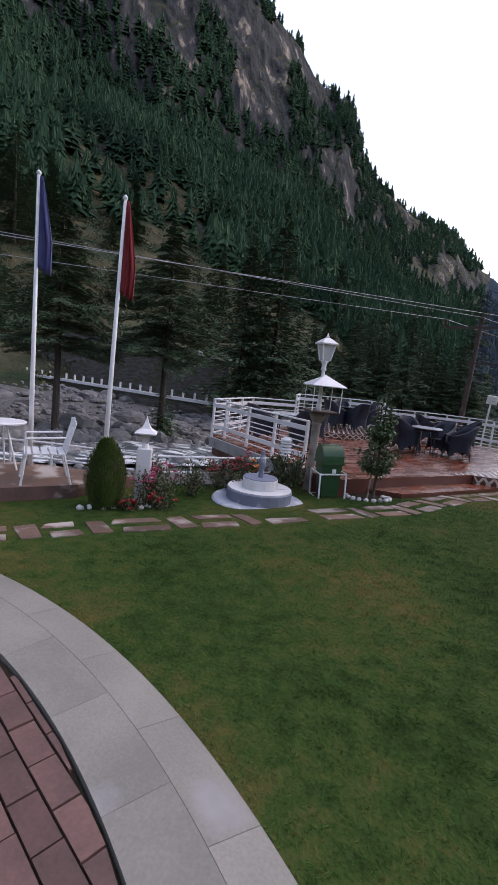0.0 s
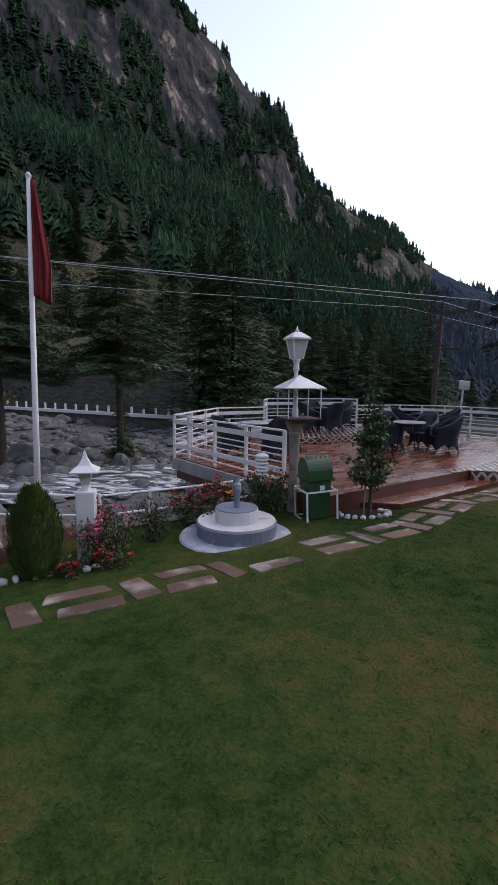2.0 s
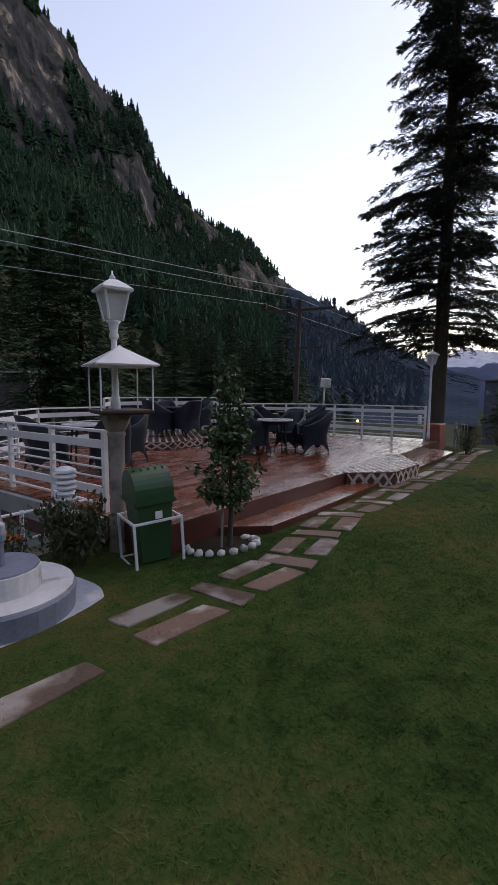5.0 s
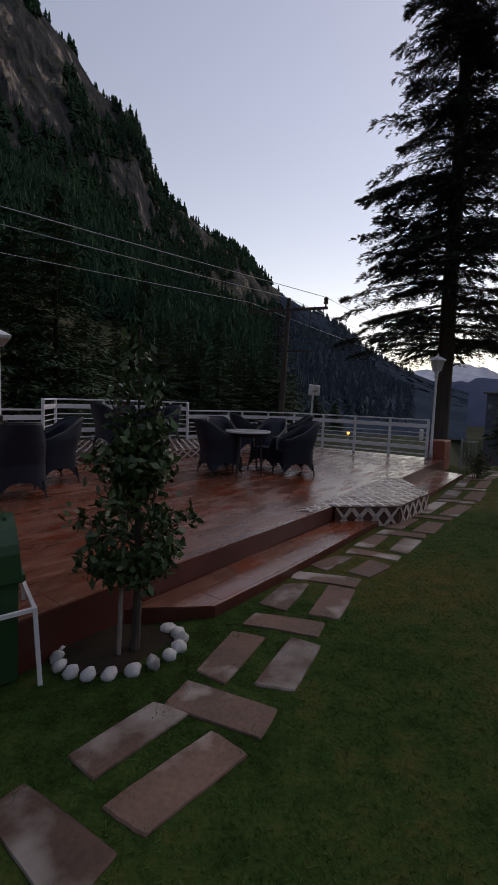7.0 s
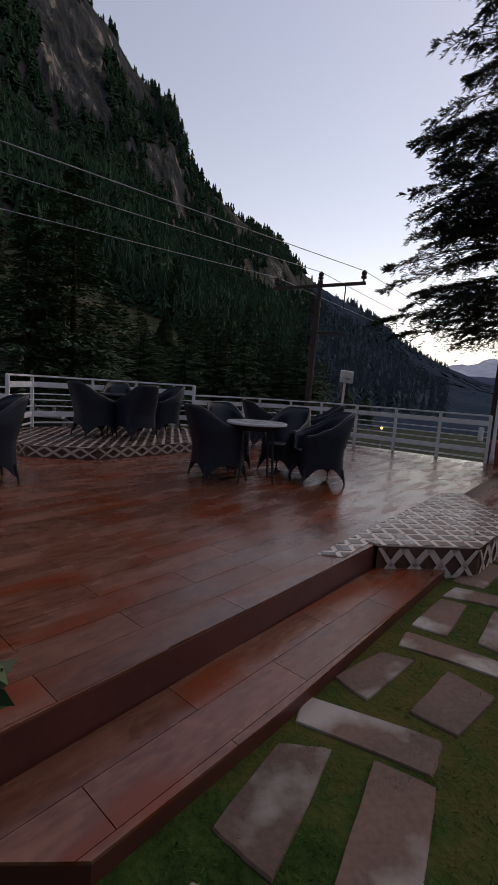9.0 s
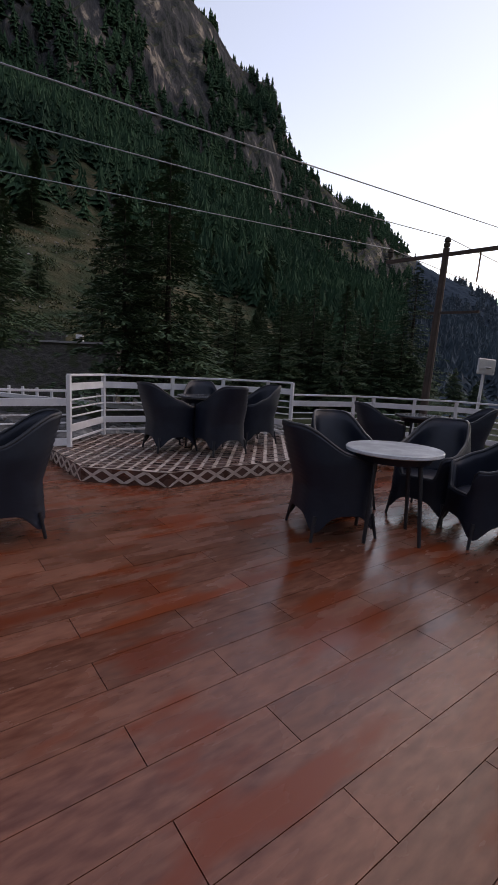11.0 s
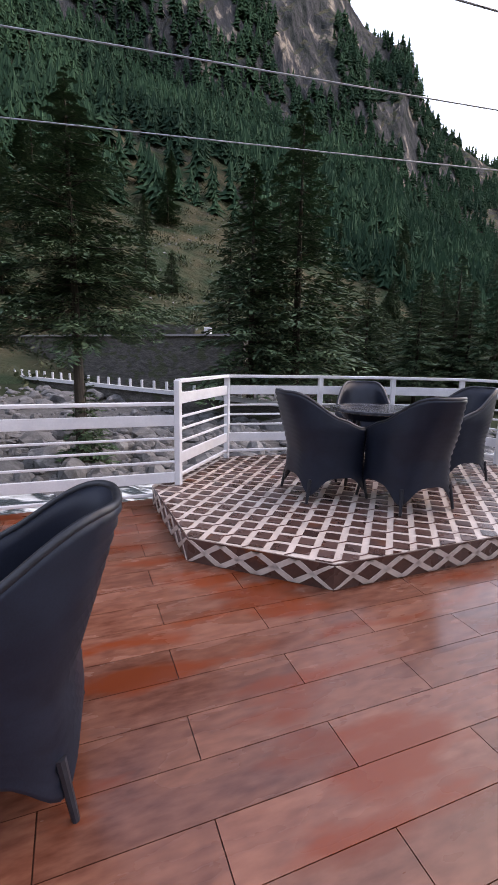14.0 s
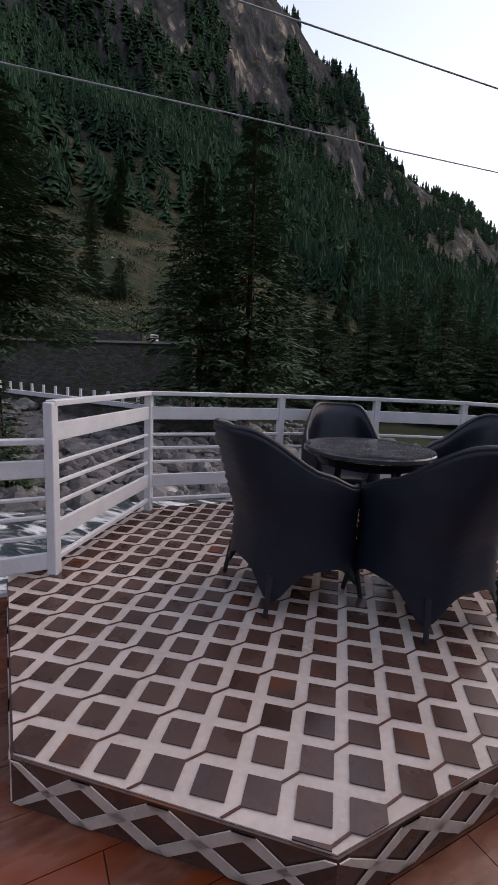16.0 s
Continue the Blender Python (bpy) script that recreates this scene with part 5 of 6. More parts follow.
def flag_pole(at, h, flag_mat, label, lean):
    ob = thing("flag_pole", label, "flagpole", pose(at[0], at[1], 0.1, lean[0], lean[1], 0))
    part("pole", lathe(bmesh.new(), [(0.04, 0), (0.034, 1.5), (0.024, h)], 12), M["white"], ob, smooth=True)
    part("truck", lathe(bmesh.new(), [(0.03, h), (0.035, h + 0.03), (0.01, h + 0.06)], 10), M["white"], ob)
    bm = bmesh.new()
    n, rows_ = 14, 16
    L = 1.25
    vs = []
    for r in range(rows_ + 1):
        f = r / rows_
        wid = 0.05 + 0.17 * min(1, f * 1.5)
        vs.append([bm.verts.new((0.02 + wid * i / n, 0.05 * math.sin(i * 1.5 + f * 1.2) * min(1, f * 3) * (i / n), h - 0.02 - L * f - 0.12 * (i / n) * f)) for i in range(n + 1)])
    for r in range(rows_):
        for i in range(n):
            bm.faces.new((vs[r][i], vs[r][i + 1], vs[r + 1][i + 1], vs[r + 1][i]))
    fl = part("flag", bm, flag_mat, ob, smooth=True)
    md = fl.modifiers.new("thickness", "SOLIDIFY")
    md.thickness = 0.004
    return ob


flag_pole((0.04, 5.15), 4.12, M["flag_red"], "white flagpole with a limp red flag", (0, 1.2))
flag_pole((-1.12, 4.96), 4.35, M["flag_blue"], "white flagpole with a limp blue flag", (0, -0.3))

ln = thing("garden_lantern", "white lantern with a peaked roof on a white pedestal", "garden light", pose(0.93, 4.67, lz(0.93, 4.67), 0, 0, 20))
part("pedestal", box(bmesh.new(), (0, 0, 0.37), (0.20, 0.20, 0.80), 0, 0.01), M["white"], ln)
part("neck", lathe(bmesh.new(), [(0.05, 0.77), (0.05, 0.84)], 12), M["white"], ln)
part("lantern_body", lathe(bmesh.new(), [(0.06, 0.84), (0.10, 0.98)], 4, turn=0.785), M["dark_glass"], ln, "frosted glass lantern")
part("roof", lathe(bmesh.new(), [(0.20, 0.975), (0.205, 0.99), (0.09, 1.05), (0.035, 1.13), (0.004, 1.215)], 4, turn=0.785), M["white"], ln)

# ---- river rocks ----
rr = np.random.default_rng(8)
vs_all, fs_all = [], []
ico = bmesh.new()
bmesh.ops.create_icosphere(ico, subdivisions=2, radius=1.0)
ico.verts.ensure_lookup_table()
base_v = np.array([v.co[:] for v in ico.verts])
base_f = np.array([[v.index for v in f.verts] for f in ico.faces])
ico.free()


def rough_rock(size, seed, squash=0.6):
    o = np.random.default_rng(seed)
    off = Vector(o.uniform(0, 99, 3))
    k = np.array([1 + 0.38 * noise.noise(Vector(v) * 1.0 + off) + 0.12 * noise.noise(Vector(v) * 2.7 + off) for v in base_v])
    v = base_v * k[:, None] * size * o.uniform(0.7, 1.3, 3) * np.array([1, 1, squash])
    a = o.uniform(0, 6.28)
    rot = np.array([[math.cos(a), -math.sin(a), 0], [math.sin(a), math.cos(a), 0], [0, 0, 1]])
    return v @ rot.T


variants = [rough_rock(1.0, s) for s in range(24)]
n_r = 0
for i in range(6500):
    u = rr.uniform(-12, 34)
    d = rr.choice([rr.uniform(0.6, 5.5), rr.uniform(5, 16), rr.uniform(13, 40), rr.uniform(13, 26)])
    p = W(u, float(bank(u)) + d)
    wet = 8 < d < 13.5
    size = rr.lognormal(-1.85, 0.5) * (1.35 if d > 13 else 1.0)
    if wet and rr.random() < (0.2 if u < 7 else 0.45):
        continue
    z = float(terrain(np.float64(p.x), np.float64(p.y))) + size * 0.12
    if 10.6 < u < 14.9 and d < 5.6:
        continue
    v = variants[i % 24] * size + np.array([p.x, p.y, z])
    vs_all.append(v)
    fs_all.append(base_f + n_r * len(base_v))
    n_r += 1
ob = soup("river_rocks", np.concatenate(vs_all).tolist(), np.concatenate(fs_all).tolist(), M["rock"])
tagged(ob, "grey rounded river boulders and cobbles in the stream bed", "rocks", kind="stuff")
for i in range(26):
    u = rr.uniform(0, 22)
    d = rr.uniform(6, 20)
    p = W(u, float(bank(u)) + d)
    s = rr.uniform(0.3, 0.6)
    me = bpy.data.meshes.new("boulder")
    me.from_pydata((variants[i % 24] * s).tolist(), [], base_f.tolist())
    me.materials.append(M["rock"])
    ob = new("boulder", me)
    ob.location = (p.x, p.y, -1.9 + 0.15 * s)
    tagged(ob, "large grey boulder lying in the river", "rock", "river boulders")

# ---- far bank: road railing, retaining wall ----
A_, B_ = Vector((-36, 41.5, -0.4)), Vector((-2.5, 32.5, -0.75))
rd = thing("road_railing", "white kerb with short white posts along the far road", "railing", Matrix.Translation(A_))
dd = B_ - A_
part("kerb", bar(bmesh.new(), (0, 0, 0), dd, 0.35, 0.25), M["white"], rd)
part("kerb_wall", bar(bmesh.new(), (0, 0.2, -1.0), dd + Vector((0, 0.2, -1.0)), 0.4, 1.8), M["wall_stone"], rd)
for k in range(30):
    p = dd * ((k + 0.5) / 30)
    part("post", box(bmesh.new(), (p.x, p.y, p.z + 0.35), (0.16, 0.12, 0.6), 0, 0.02), M["white"], rd)
rw = thing("wall_far", "dark stone retaining wall above the far road", "wall", kind="structure")
part("wall_face", bar(bmesh.new(), (-44, 48, 1.2), (-7.0, 38.5, 1.0), 0.8, 3.9), M["wall_stone"], rw)
part("coping", bar(bmesh.new(), (-44, 47.9, 3.22), (-7.0, 38.4, 3.02), 1.0, 0.14), M["concrete"], rw)
part("upper_wall", bar(bmesh.new(), (-40, 54, 4.6), (-16, 48, 3.9), 0.6, 0.9), M["wall_stone"], rw)

sgn = thing("milestone", "small white stone block on the far wall", "stone", Matrix.Translation((-10.2, 39.2, 3.1)))
part("block", box(bmesh.new(), (0, 0, 0.24), (0.5, 0.3, 0.5), 0, 0.05), M["white"], sgn)

# ---- conifers across the river ----
def az_at(az, dist):
    return EYE0.x + dist * math.sin(radians(az)), EYE0.y + dist * math.cos(radians(az))


CON = [(-29.7, 20.6, 11.2, 3.5, 4), (-44, 21, 11.4, 3.7, 3), (-52, 26, 12, 3.2, 7), (-15.5, 52, 21, 5.2, 5), (-20.5, 50, 15, 4.2, 6), (-10.2, 46, 10, 3.4, 8), (-6, 56, 13, 3.6, 9),
       (-0.8, 54, 12.5, 3.8, 10), (4.0, 62, 13, 3.6, 11), (6.3, 56, 14.5, 3.6, 12), (9.5, 66, 14, 3.8, 13), (12.6, 60, 12.5, 3.6, 14), (15.5, 78, 11, 3.6, 15), (18.5, 95, 9, 3.4, 16), (21, 120, 8, 3.4, 19)]
cons = []
for az, dist, h, r, sd in CON:
    x, y = az_at(az, dist)
    cons.append(make_conifer("conifer", "dark green deodar conifer on the far river bank", (x, y, lz(x, y) - 0.1), h, r, sd, levels=30, per=8, needles=130 if dist > 40 else 420, size=0.5 if dist > 40 else 0.24, width=0.26, droop=0.22, z0=0.12 if dist > 33 else 0.38, ragged=0.45))
for x, y, h, r, sd in ((-5.0, 34.0, 13.0, 4.2, 51), (-2.6, 34.6, 15.5, 4.4, 52)):
    cons.append(make_conifer("conifer", "full dark green conifer beside the end of the far wall", (x, y, -1.6), h, r, sd, levels=30, per=8, needles=100, size=0.5, droop=0.22, z0=0.14, ragged=0.45))
make_conifer("conifer", "low dark young conifer on the far river bank", (-6.05, 21.7, lz(-6.05, 21.7) - 0.1), 3.0, 0.85, 61, levels=18, per=7, needles=40, size=0.26, z0=0.05)
rc = np.random.default_rng(77)
for k in range(120):
    az, s = rc.uniform(-52, 12), rc.uniform(0.07, 0.26)
    if -38 < az < -19 and rc.random() < 0.8:
        continue
    p = mountain_at(az, s)
    f = rc.uniform(0.55, 1.05)
    copy_thing(cons[3 + k % 12], Matrix.Translation((p.x, p.y, p.z - 0.8)) @ pose(0, 0, 0, 0, 0, rc.uniform(0, 360)) @ Matrix.Diagonal((f * 1.15, f * 1.15, f, 1)))
for k in range(58):
    az, dist = rc.uniform(-14, 15), rc.uniform(58, 110)
    x, y = az_at(az, dist)
    u, v = (x + y) * R2, (y - x) * R2
    if v < 7:
        continue
    s = rc.uniform(0.55, 1.0)
    copy_thing(cons[3 + k % 12], Matrix.Translation((x, y, lz(x, y) - 0.2)) @ pose(0, 0, 0, 0, 0, rc.uniform(0, 360)) @ Matrix.Diagonal((s * 1.25, s * 1.25, s, 1)))
def make_snag(az, el):
    """A bare bleached trunk standing on the slope where it shows against the forest."""
    spot = min((mountain_at(az, k / 200) for k in range(4, 190)), key=lambda p: abs(math.degrees(math.atan2(p.z - EYE0.z, math.hypot(p.x - EYE0.x, p.y - EYE0.y))) - el))
    h = 0.034 * (spot - EYE0).length
    ob = thing("dead_tree", "bare bleached dead trunk among the conifers", "tree", Matrix.Translation(spot), group="bleached dead trunks")
    part("trunk", rod(bmesh.new(), (0, 0, -1), (h * 0.02, 0, h), h * 0.028, h * 0.008, 7), M["stone"], ob)
    for k in range(4):
        a, z = k * 2.1, h * (0.5 + 0.11 * k)
        part("branch", rod(bmesh.new(), (0, 0, z), (h * 0.07 * math.cos(a), h * 0.07 * math.sin(a), z + h * 0.04), h * 0.008, h * 0.003, 5), M["stone"], ob)


for az, el in ((-20.6, 16.8), (-13.3, 18.8), (-7.9, 16.6)):
    make_snag(az, el)
cs = []
while len(cs) < 420:
    az, s = rc.uniform(-44, -15), rc.uniform(0.004, 0.25)
    p = mountain_at(az, s)
    cs.append((p.x, p.y, p.z + 0.3))
ob = fast_soup("slope_shrubs", leaf_cloud(cs, 0.55, 46, (0.8, 0.8, 0.38), rc, 0.6, 2.0), 4, M["shrub"])
tagged(ob, "low scrub growing on the open stony slope", "shrubs", kind="stuff")
# tall deodar by the end of the terrace
make_deodar((11.75, 15.35, -0.3), 27.0, 2.95)
make_conifer("conifer", "small young conifer in the garden beyond the deck", (17.6, 19.6, -0.1), 3.2, 0.8, 41, levels=18, per=7, needles=16, size=0.3)

# ---- end of the deck ----
rb = thing("planter_wall", "red painted low block at the end of the deck", "wall", pose(*W(17.85, 2.25, 0)[:3], 0, 0, 45))
part("block", box(bmesh.new(), (0, 0, 0.38), (0.7, 0.42, 0.80), 0, 0.02), M["red_paint"], rb)
gtw = thing("garden_gate", "small dark metal gate beside the red block", "gate", pose(*W(18.0, 1.75, 0)[:3], 0, 0, -30))
part("gate_frame", box(bmesh.new(), (0, 0, 0.42), (0.05, 0.05, 0.84), 0, 0.005), M["steel"], gtw)
for k in range(4):
    part("bar", rod(bmesh.new(), (0.08 + 0.08 * k, 0, 0.05), (0.08 + 0.08 * k, 0, 0.78), 0.012, n=6), M["steel"], gtw)
part("top_bar", bar(bmesh.new(), (0, 0, 0.78), (0.36, 0, 0.78), 0.03, 0.03), M["steel"], gtw)
tw = thing("water_tower", "grey box-shaped building with small lights on top", "building", pose(18.2, 20.8, -0.6, 0, 0, 30))
part("wall", box(bmesh.new(), (0, 0, 1.3), (1.0, 1.0, 3.0), 0, 0.02), M["blue_plaster"], tw)
part("roof", box(bmesh.new(), (0, 0, 2.85), (1.25, 1.25, 0.08), 0, 0.01), M["concrete"], tw)
part("tank", lathe(bmesh.new(), [(0.16, 2.89), (0.16, 3.2), (0.05, 3.28)], 14), M["steel"], tw)

# ---- power line ----
pl = thing("utility_pole", "rusty steel utility pole with a crossarm and insulators", "utility pole", pose(8.87, 22.05, -1.6, 0, 2, -45))
part("pole", lathe(bmesh.new(), [(0.13, -1.3), (0.11, 4), (0.09, 7.0)], 10), M["pole_wood"], pl)
part("crossarm", bar(bmesh.new(), (-1.95, 0, 6.82), (1.7, 0, 6.82), 0.08, 0.10), M["pole_wood"], pl)
part("lower_arm", bar(bmesh.new(), (-0.3, 0, 5.2), (1.2, 0, 5.2), 0.06, 0.07), M["pole_wood"], pl)
part("drop_rod", rod(bmesh.new(), (1.0, 0, 6.82), (1.0, 0, 6.0), 0.02), M["pole_wood"], pl)
tips = []
for x, z in ((-1.85, 6.85), (0.0, 6.92), (1.62, 6.85)):
    part("insulator", lathe(bmesh.new(), [(0.03, z), (0.03, z + 0.1), (0.09, z + 0.12), (0.09, z + 0.2), (0.05, z + 0.22), (0.09, z + 0.25), (0.08, z + 0.33), (0.03, z + 0.38)], 12, at=(x, 0, 0)), M["bark"], pl)
    tips.append(pl.matrix_basis @ Vector((x, 0, z + 0.36)))
for tip, west in zip(tips, ((-20, 2.1, 4.15), (-20, 0.05, 4.67), (-20, -5.5, 3.3))):
    for far_end, sag in ((Vector(west), 0.03), (tip + Vector((40, 33, 0)), 1.0)):
        cu = bpy.data.curves.new("power_cable", "CURVE")
        cu.dimensions = "3D"
        cu.bevel_depth, cu.bevel_resolution = 0.010, 1
        sp = cu.splines.new("POLY")
        sp.points.add(24)
        for i in range(25):
            f = i / 24
            p = tip.lerp(far_end, f)
            sp.points[i].co = (p.x, p.y, p.z - sag * 4 * f * (1 - f), 1)
        cu.materials.append(M["steel"])
        ob = new("power_cable", cu)
        tagged(ob, "thin grey overhead power cable across the valley", "cable", "overhead power cables")

# ---- lit lamp across the valley ----
em = bpy.data.materials.new("warm_lamp")
em.use_nodes = True
eb = em.node_tree.nodes["Principled BSDF"]
eb.inputs["Emission Color"].default_value, eb.inputs["Emission Strength"].default_value = (1.0, 0.36, 0.08, 1), 2.5
fl = thing("road_lamp", "small lit warm lamp beyond the railing", "street lamp", Matrix.Translation((14.2, 27.5, -1.6)))
part("post", rod(bmesh.new(), (0, 0, -1), (0, 0, 1.5), 0.03), M["steel"], fl)
part("globe", lathe(bmesh.new(), [(0.03, 1.5), (0.07, 1.55), (0.08, 1.60), (0.03, 1.67)], 12), em, fl, "glowing orange globe")

# ---- kerb and paving of the drive ----
KC, KZ = Vector((-0.06, -3.37, 0)), 0.36
kb = thing("kerb", "curved grey stone kerb with a chamfered outer edge", "kerb", kind="structure")


def arc_block(r0, r1, a0, a1, z_in, z_out, n=7):
    bm = bmesh.new()
    rings = []
    for i in range(n + 1):
        a = radians(a0 + (a1 - a0) * i / n)
        c, s = math.cos(a), math.sin(a)
        rings.append([bm.verts.new((KC.x + r * c, KC.y + r * s, z)) for r, z in ((r0, 0.1), (r1, 0.1), (r1, z_out), (r0, z_in))])
    for a, b in zip(rings, rings[1:]):
        for k in range(4):
            bm.faces.new((a[k], b[k], b[(k + 1) % 4], a[(k + 1) % 4]))
    bm.faces.new(rings[0])
    bm.faces.new(rings[-1][::-1])
    return bm


for k in range(22):
    a0 = 12 + k * 6.9
    part("kerb_stone", arc_block(4.922, 5.15, a0 + 0.013, a0 + 6.887, KZ + 0.004, KZ - 0.035), M["kerb"], kb)
    part("kerb_slab", arc_block(4.645, 4.92, a0 + 3.36, a0 + 10.24, KZ + 0.004, KZ + 0.004), M["kerb"], kb)
dv = thing("pavement_drive", "red brick paving inside the curved kerb", "paving", kind="structure")
part("paving_bed", prism(bmesh.new(), [(KC.x + 4.64 * math.cos(a), KC.y + 4.64 * math.sin(a)) for a in np.linspace(0, 2 * math.pi, 60)[:-1]], 0.1, KZ - 0.02), M["soil"], dv)
disc = [(KC.x + 4.63 * math.cos(a), KC.y + 4.63 * math.sin(a)) for a in np.linspace(0, 2 * math.pi, 60)[:-1]]
bw, bh, full = 0.23, 0.115, None
tc_, ts_ = math.cos(radians(-32)), math.sin(radians(-32))
cnt = 0
for j in range(-8, 24):
    for i in range(-7, 16):
        lx, ly = (i + 0.5 * (j % 2)) * bw, j * bh
        cx, cy = 1.7 + lx * tc_ - ly * ts_ * -1 * -1, 0.2 + lx * ts_ + ly * tc_
        sq = [(cx + a * tc_ - b * ts_, cy + a * ts_ + b * tc_) for a, b in ((-bw / 2 + 0.005, -bh / 2 + 0.005), (bw / 2 - 0.005, -bh / 2 + 0.005), (bw / 2 - 0.005, bh / 2 - 0.005), (-bw / 2 + 0.005, bh / 2 - 0.005))]
        if cy < -1.2 or cx < 0.3 or cnt > 290:
            continue
        cut = clip(sq, disc)
        if not cut or area_of(cut) < 0.003:
            continue
        dz_ = random.uniform(-0.006, 0.002)
        ob = new("brick", finish(prism(bmesh.new(), cut, KZ - 0.05, KZ + dz_), "brick", M["paver"]))
        ob.parent = dv
        cnt += 1

# ---- stepping-stone path ----
pathw = thing("pavement_path", "stepping-stone path of reddish slabs set in the lawn", "path", kind="structure")
GAP = 6  # no slab beside the fountain
cross = [(-0.75, 1.95), (-0.02, 2.4), (0.52, 2.84), (1.06, 3.30), (1.83, 3.88), (2.54, 4.38), (3.26, 4.96), (4.0, 5.55), (4.68, 6.08), (5.18, 6.84), (5.71, 7.59), (6.39, 8.09), (7.05, 8.72), (7.8, 9.4), (8.8, 10.25), (9.7, 11.2), (10.6, 12.2), (11.8, 13.2)]


def slab(c, t, length, width, rng):
    """A split stone slab with a wavering outline, almost flush with the turf."""
    nrm = Vector((-t.y, t.x, 0))
    cs = [(a * (length / 2 + rng.uniform(-0.045, 0.03)), b * (width / 2 + rng.uniform(-0.03, 0.025))) for a, b in ((-1, -1), (1, -1), (1, 1), (-1, 1))]
    pts = []
    for i in range(4):
        p, q = cs[i], cs[(i + 1) % 4]
        for k in range(5):
            f = k / 5
            r = 0.0 if k else 0.004
            x, y = p[0] + (q[0] - p[0]) * f, p[1] + (q[1] - p[1]) * f
            s = 1 - r / 0.2 + rng.normal(0, 0.006)
            pts.append(c + t * x * s + nrm * y * (s + rng.normal(0, 0.011)))
    bm = bmesh.new()
    rows_ = []
    for k, up in ((1.0, -0.05), (1.0, 0.004), (0.97, 0.011)):
        rows_.append([bm.verts.new((c.x + (p.x - c.x) * k, c.y + (p.y - c.y) * k, float(lawn_z(p.x, p.y)) + up)) for p in pts])
    n = len(pts)
    for q, w in zip(rows_, rows_[1:]):
        for i in range(n):
            bm.faces.new((q[i], q[(i + 1) % n], w[(i + 1) % n], w[i]))
    bm.faces.new(rows_[-1])
    part("slab", bm, M["slab"], pathw)


rp = np.random.default_rng(2)
SLABS = []
for i, c in enumerate(cross):
    c = Vector((*c, 0))
    nx = Vector((*cross[min(i + 1, len(cross) - 1)], 0))
    pv = Vector((*cross[max(i - 1, 0)], 0))
    t = (nx - pv).normalized()
    nrm = Vector((-t.y, t.x, 0))
    tilt = (nrm * 0.97 + t * -0.1).normalized()
    if i != GAP:
        slab(c, tilt, 0.55, 0.205, rp)
        SLABS.append((c, 0.32))
    if i + 1 < len(cross):
        d = (nx - c)
        t2 = d.normalized()
        n2 = Vector((-t2.y, t2.x, 0))
        L = d.length - 0.20 - 0.13
        for side in (-1, 1):
            if i == GAP - 1 and side == 1:
                continue
            o = c + d * 0.5 + n2 * side * 0.18
            slab(o + t2 * rp.uniform(-0.03, 0.03), t2, L * rp.uniform(0.88, 1.0), 0.225, rp)
            SLABS.append((o, 0.26))

# ---- grass blades ----
def make_grass():
    rng = np.random.default_rng(5)
    n = 1000000
    x = rng.uniform(-3.5, 12.0, n)
    y = rng.uniform(-0.5, 13.0, n)
    near = rng.random(n) < np.clip(1.5 - np.hypot(x - 4.4, y - 3.4) / 5.5, 0.12, 1)
    x, y = x[near], y[near]
    u, v = (x + y) * R2, (y - x) * R2
    keep = (v < bank(u) - 0.15) & ~((u > 7.0) & (v > 1.97) & (u < 17.5)) & ~((u > 7.9) & (u < 11.65) & (v > 1.55)) & ~((u > 10.9) & (u < 16.9) & (v > 1.25))
    keep &= np.hypot(x - KC.x, y - KC.y) > 5.155
    keep &= np.hypot(x - 2.44, y - 5.62) > 0.73
    keep &= ~((x < 0.45) & (y > np.where(x < -1.2, 3.05, x + 4.22)) & (x > -3.7))
    keep &= np.hypot(x - 4.14, y - 6.78) > 0.33
    x, y = x[keep], y[keep]
    for i, (c, r) in enumerate(SLABS):
        # thin the turf where slabs lie
        inside = np.hypot(x - c.x, y - c.y) < r * 0.62
        x, y = x[~inside], y[~inside]
    # a third of the blades gather into tufts
    k = len(x)
    tuft = rng.random(k) < 0.34
    ti = rng.integers(0, k, 16000)
    pick = ti[rng.integers(0, len(ti), k)]
    tx, ty = x[pick] + rng.normal(0, 0.022, k), y[pick] + rng.normal(0, 0.022, k)
    x, y = np.where(tuft, tx, x), np.where(tuft, ty, y)
    z = lawn_z(x, y)
    a = rng.uniform(0, 6.28, k)
    h = rng.uniform(0.007, 0.018, k) * np.where(tuft, rng.uniform(1.1, 1.7, k), 1.0)
    w = rng.uniform(0.0016, 0.0036, k)
    lean = rng.normal(0, 0.018, (k, 2)) * np.where(tuft, 1.3, 1.0)[:, None]
    dx, dy = np.cos(a) * w, np.sin(a) * w
    p = np.stack([np.stack([x - dx, y - dy, z - 0.002], 1), np.stack([x + dx, y + dy, z - 0.002], 1), np.stack([x + lean[:, 0], y + lean[:, 1], z + h], 1)], 1)
    ob = fast_soup("grass", p, 3, M["grass"])
    tagged(ob, "short mown lawn grass with greener and browner patches", "grass", kind="stuff")


make_grass()

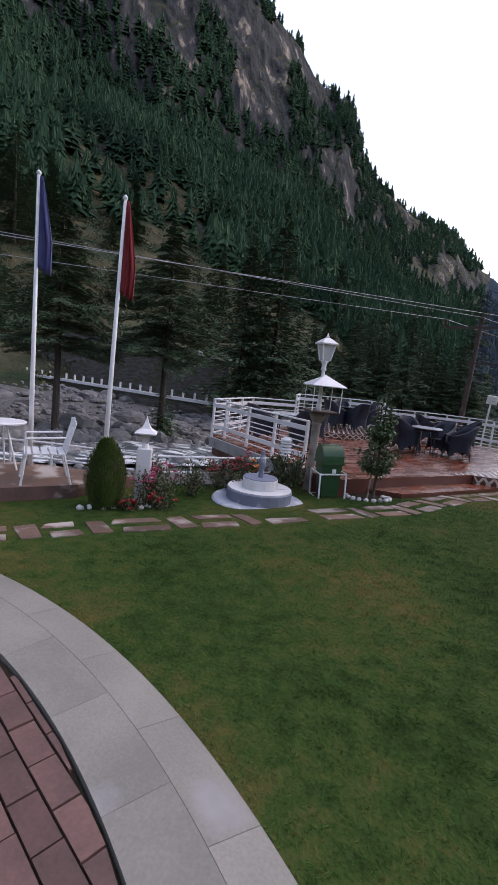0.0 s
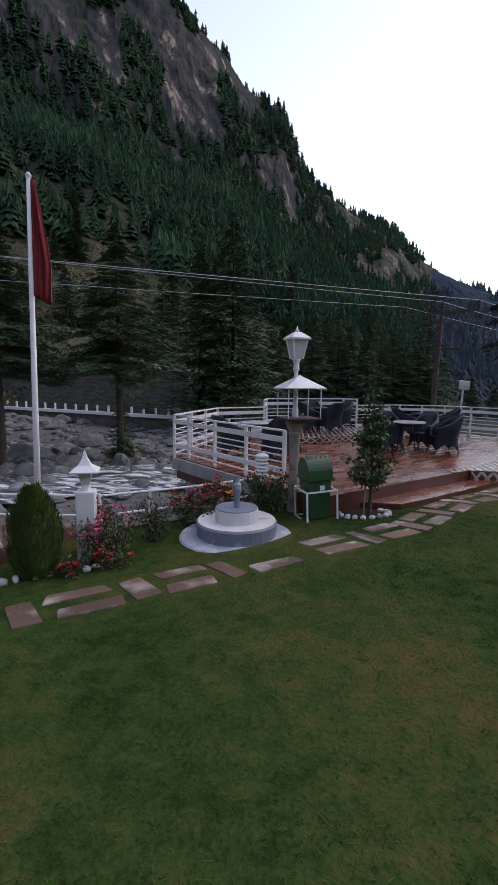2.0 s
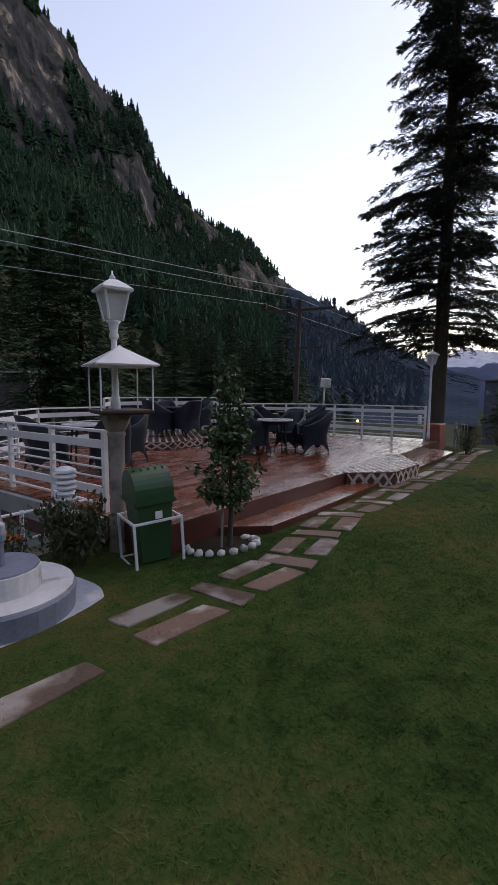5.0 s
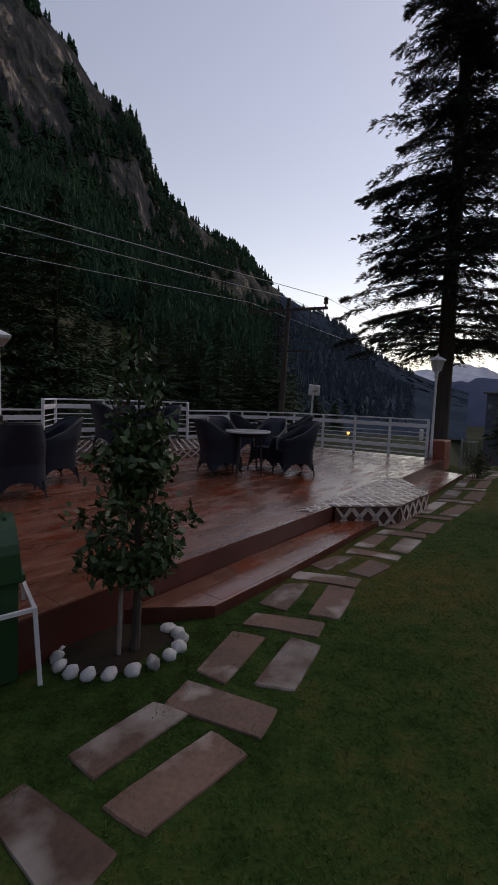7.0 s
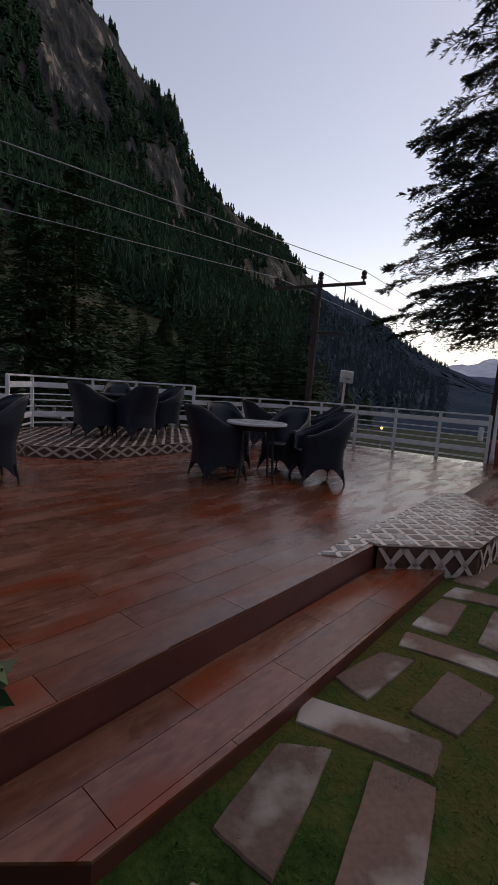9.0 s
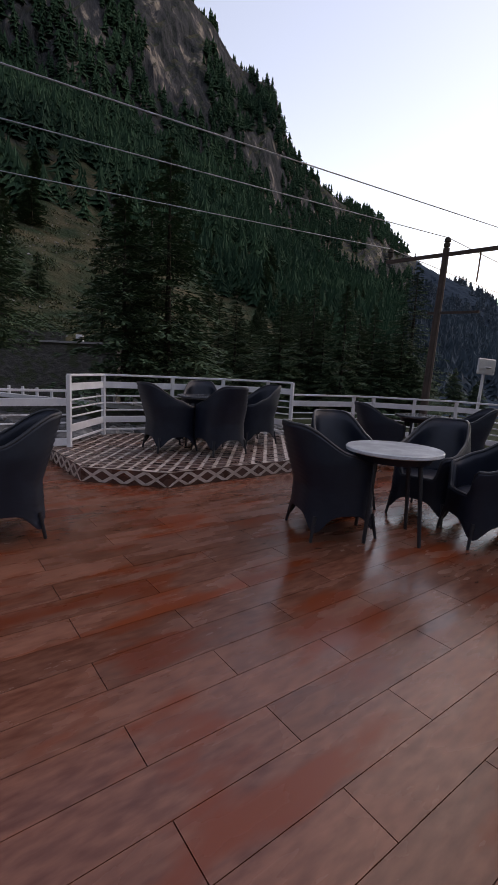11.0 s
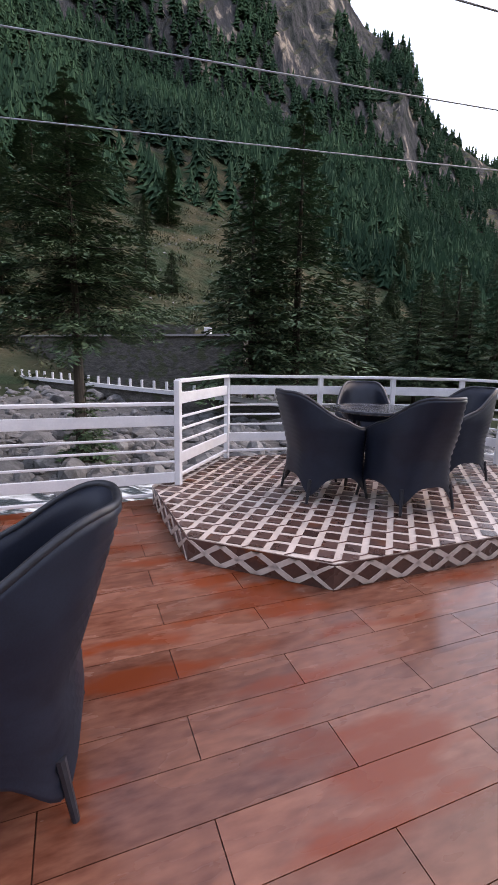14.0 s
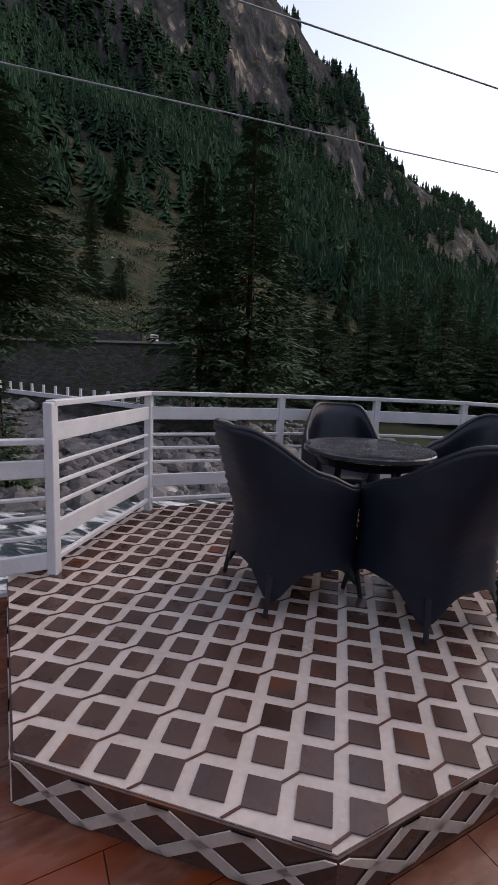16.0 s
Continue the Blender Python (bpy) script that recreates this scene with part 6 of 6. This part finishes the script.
# ---- pieces of the deck: planks and lattice tiles ----
def make_planks():
    rng = random.Random(7)
    w, L = 0.2055, 1.0
    ca, sa = math.cos(radians(PLANK_DEG)), math.sin(radians(PLANK_DEG))
    shared = finish(prism(bmesh.new(), [(-L / 2 + 0.002, -w / 2 + 0.0016), (L / 2 - 0.002, -w / 2 + 0.0016), (L / 2 - 0.002, w / 2 - 0.0016), (-L / 2 + 0.002, w / 2 - 0.0016)], -0.012, 0.0), "plank", M["plank"])

    def lay(poly, z):
        area = []
        for p in (W(u, v) for u, v in poly):
            area.append((p.x * ca + p.y * sa, p.y * ca - p.x * sa))
        lo_u, hi_u = min(p[0] for p in area), max(p[0] for p in area)
        lo_v, hi_v = min(p[1] for p in area), max(p[1] for p in area)
        for j in range(int((lo_v - 2.55) // w), int((hi_v - 2.55) // w) + 1):
            v = 2.55 + (j + 0.5) * w
            u = 9.37 + 0.007 * j + (L / 2 if j % 2 == 0 else 0) + math.floor(lo_u - 9.37 - L) * L
            while u < hi_u + L:
                c = [(u - L / 2 + 0.002, v - w / 2 + 0.0016), (u + L / 2 - 0.002, v - w / 2 + 0.0016), (u + L / 2 - 0.002, v + w / 2 - 0.0016), (u - L / 2 + 0.002, v + w / 2 - 0.0016)]
                cut = clip(c, area)
                x, y = u * ca - v * sa, u * sa + v * ca
                hidden = 11.3 < (x + y) * R2 < 13.4 and 7.0 < (y - x) * R2 < 8.2
                if cut and area_of(cut) > 0.002 and not hidden:
                    if abs(area_of(cut) - area_of(c)) < 1e-6:
                        ob = new("plank", shared)
                    else:
                        ob = new("plank", finish(prism(bmesh.new(), [(a - u, b - v) for a, b in cut], -0.012, 0.0), "plank", M["plank"]))
                    ob.matrix_world = pose(x, y, z, 0, 0, PLANK_DEG)
                    ob.parent = deck
                u += L

    lay(DECK, DZ)
    lay(STEP_A, 0.18)
    lay(STEP_B, 0.18)


make_planks()
lattice_floor(PLAT, PZ, plat, (12.5, 7.4), 3)
riser_lattice([(10.735, 8.2), (10.69, 6.965), (11.374, 6.268), (13.857, 6.148), (14.735, 6.99)], DZ, PZ, plat)
part("bump_top", uvbox(bmesh.new(), BUMP_TOP, DZ - 0.006, DZ + 0.005), M["tile_white"], deck)
lattice_floor(BUMP_TOP, DZ + 0.009, deck, (12.2, 1.7), 0)
part("bump_top", uvbox(bmesh.new(), BUMP_STRIP, DZ - 0.006, DZ + 0.005), M["tile_white"], deck)
lattice_floor(BUMP_STRIP, DZ + 0.009, deck, (12.2, 1.7), 0)
riser_lattice([(11.02, 1.955), (11.61, 1.352), (12.755, 1.272), (13.76, 1.952)], 0.08, DZ - 0.0, deck, 0.24)
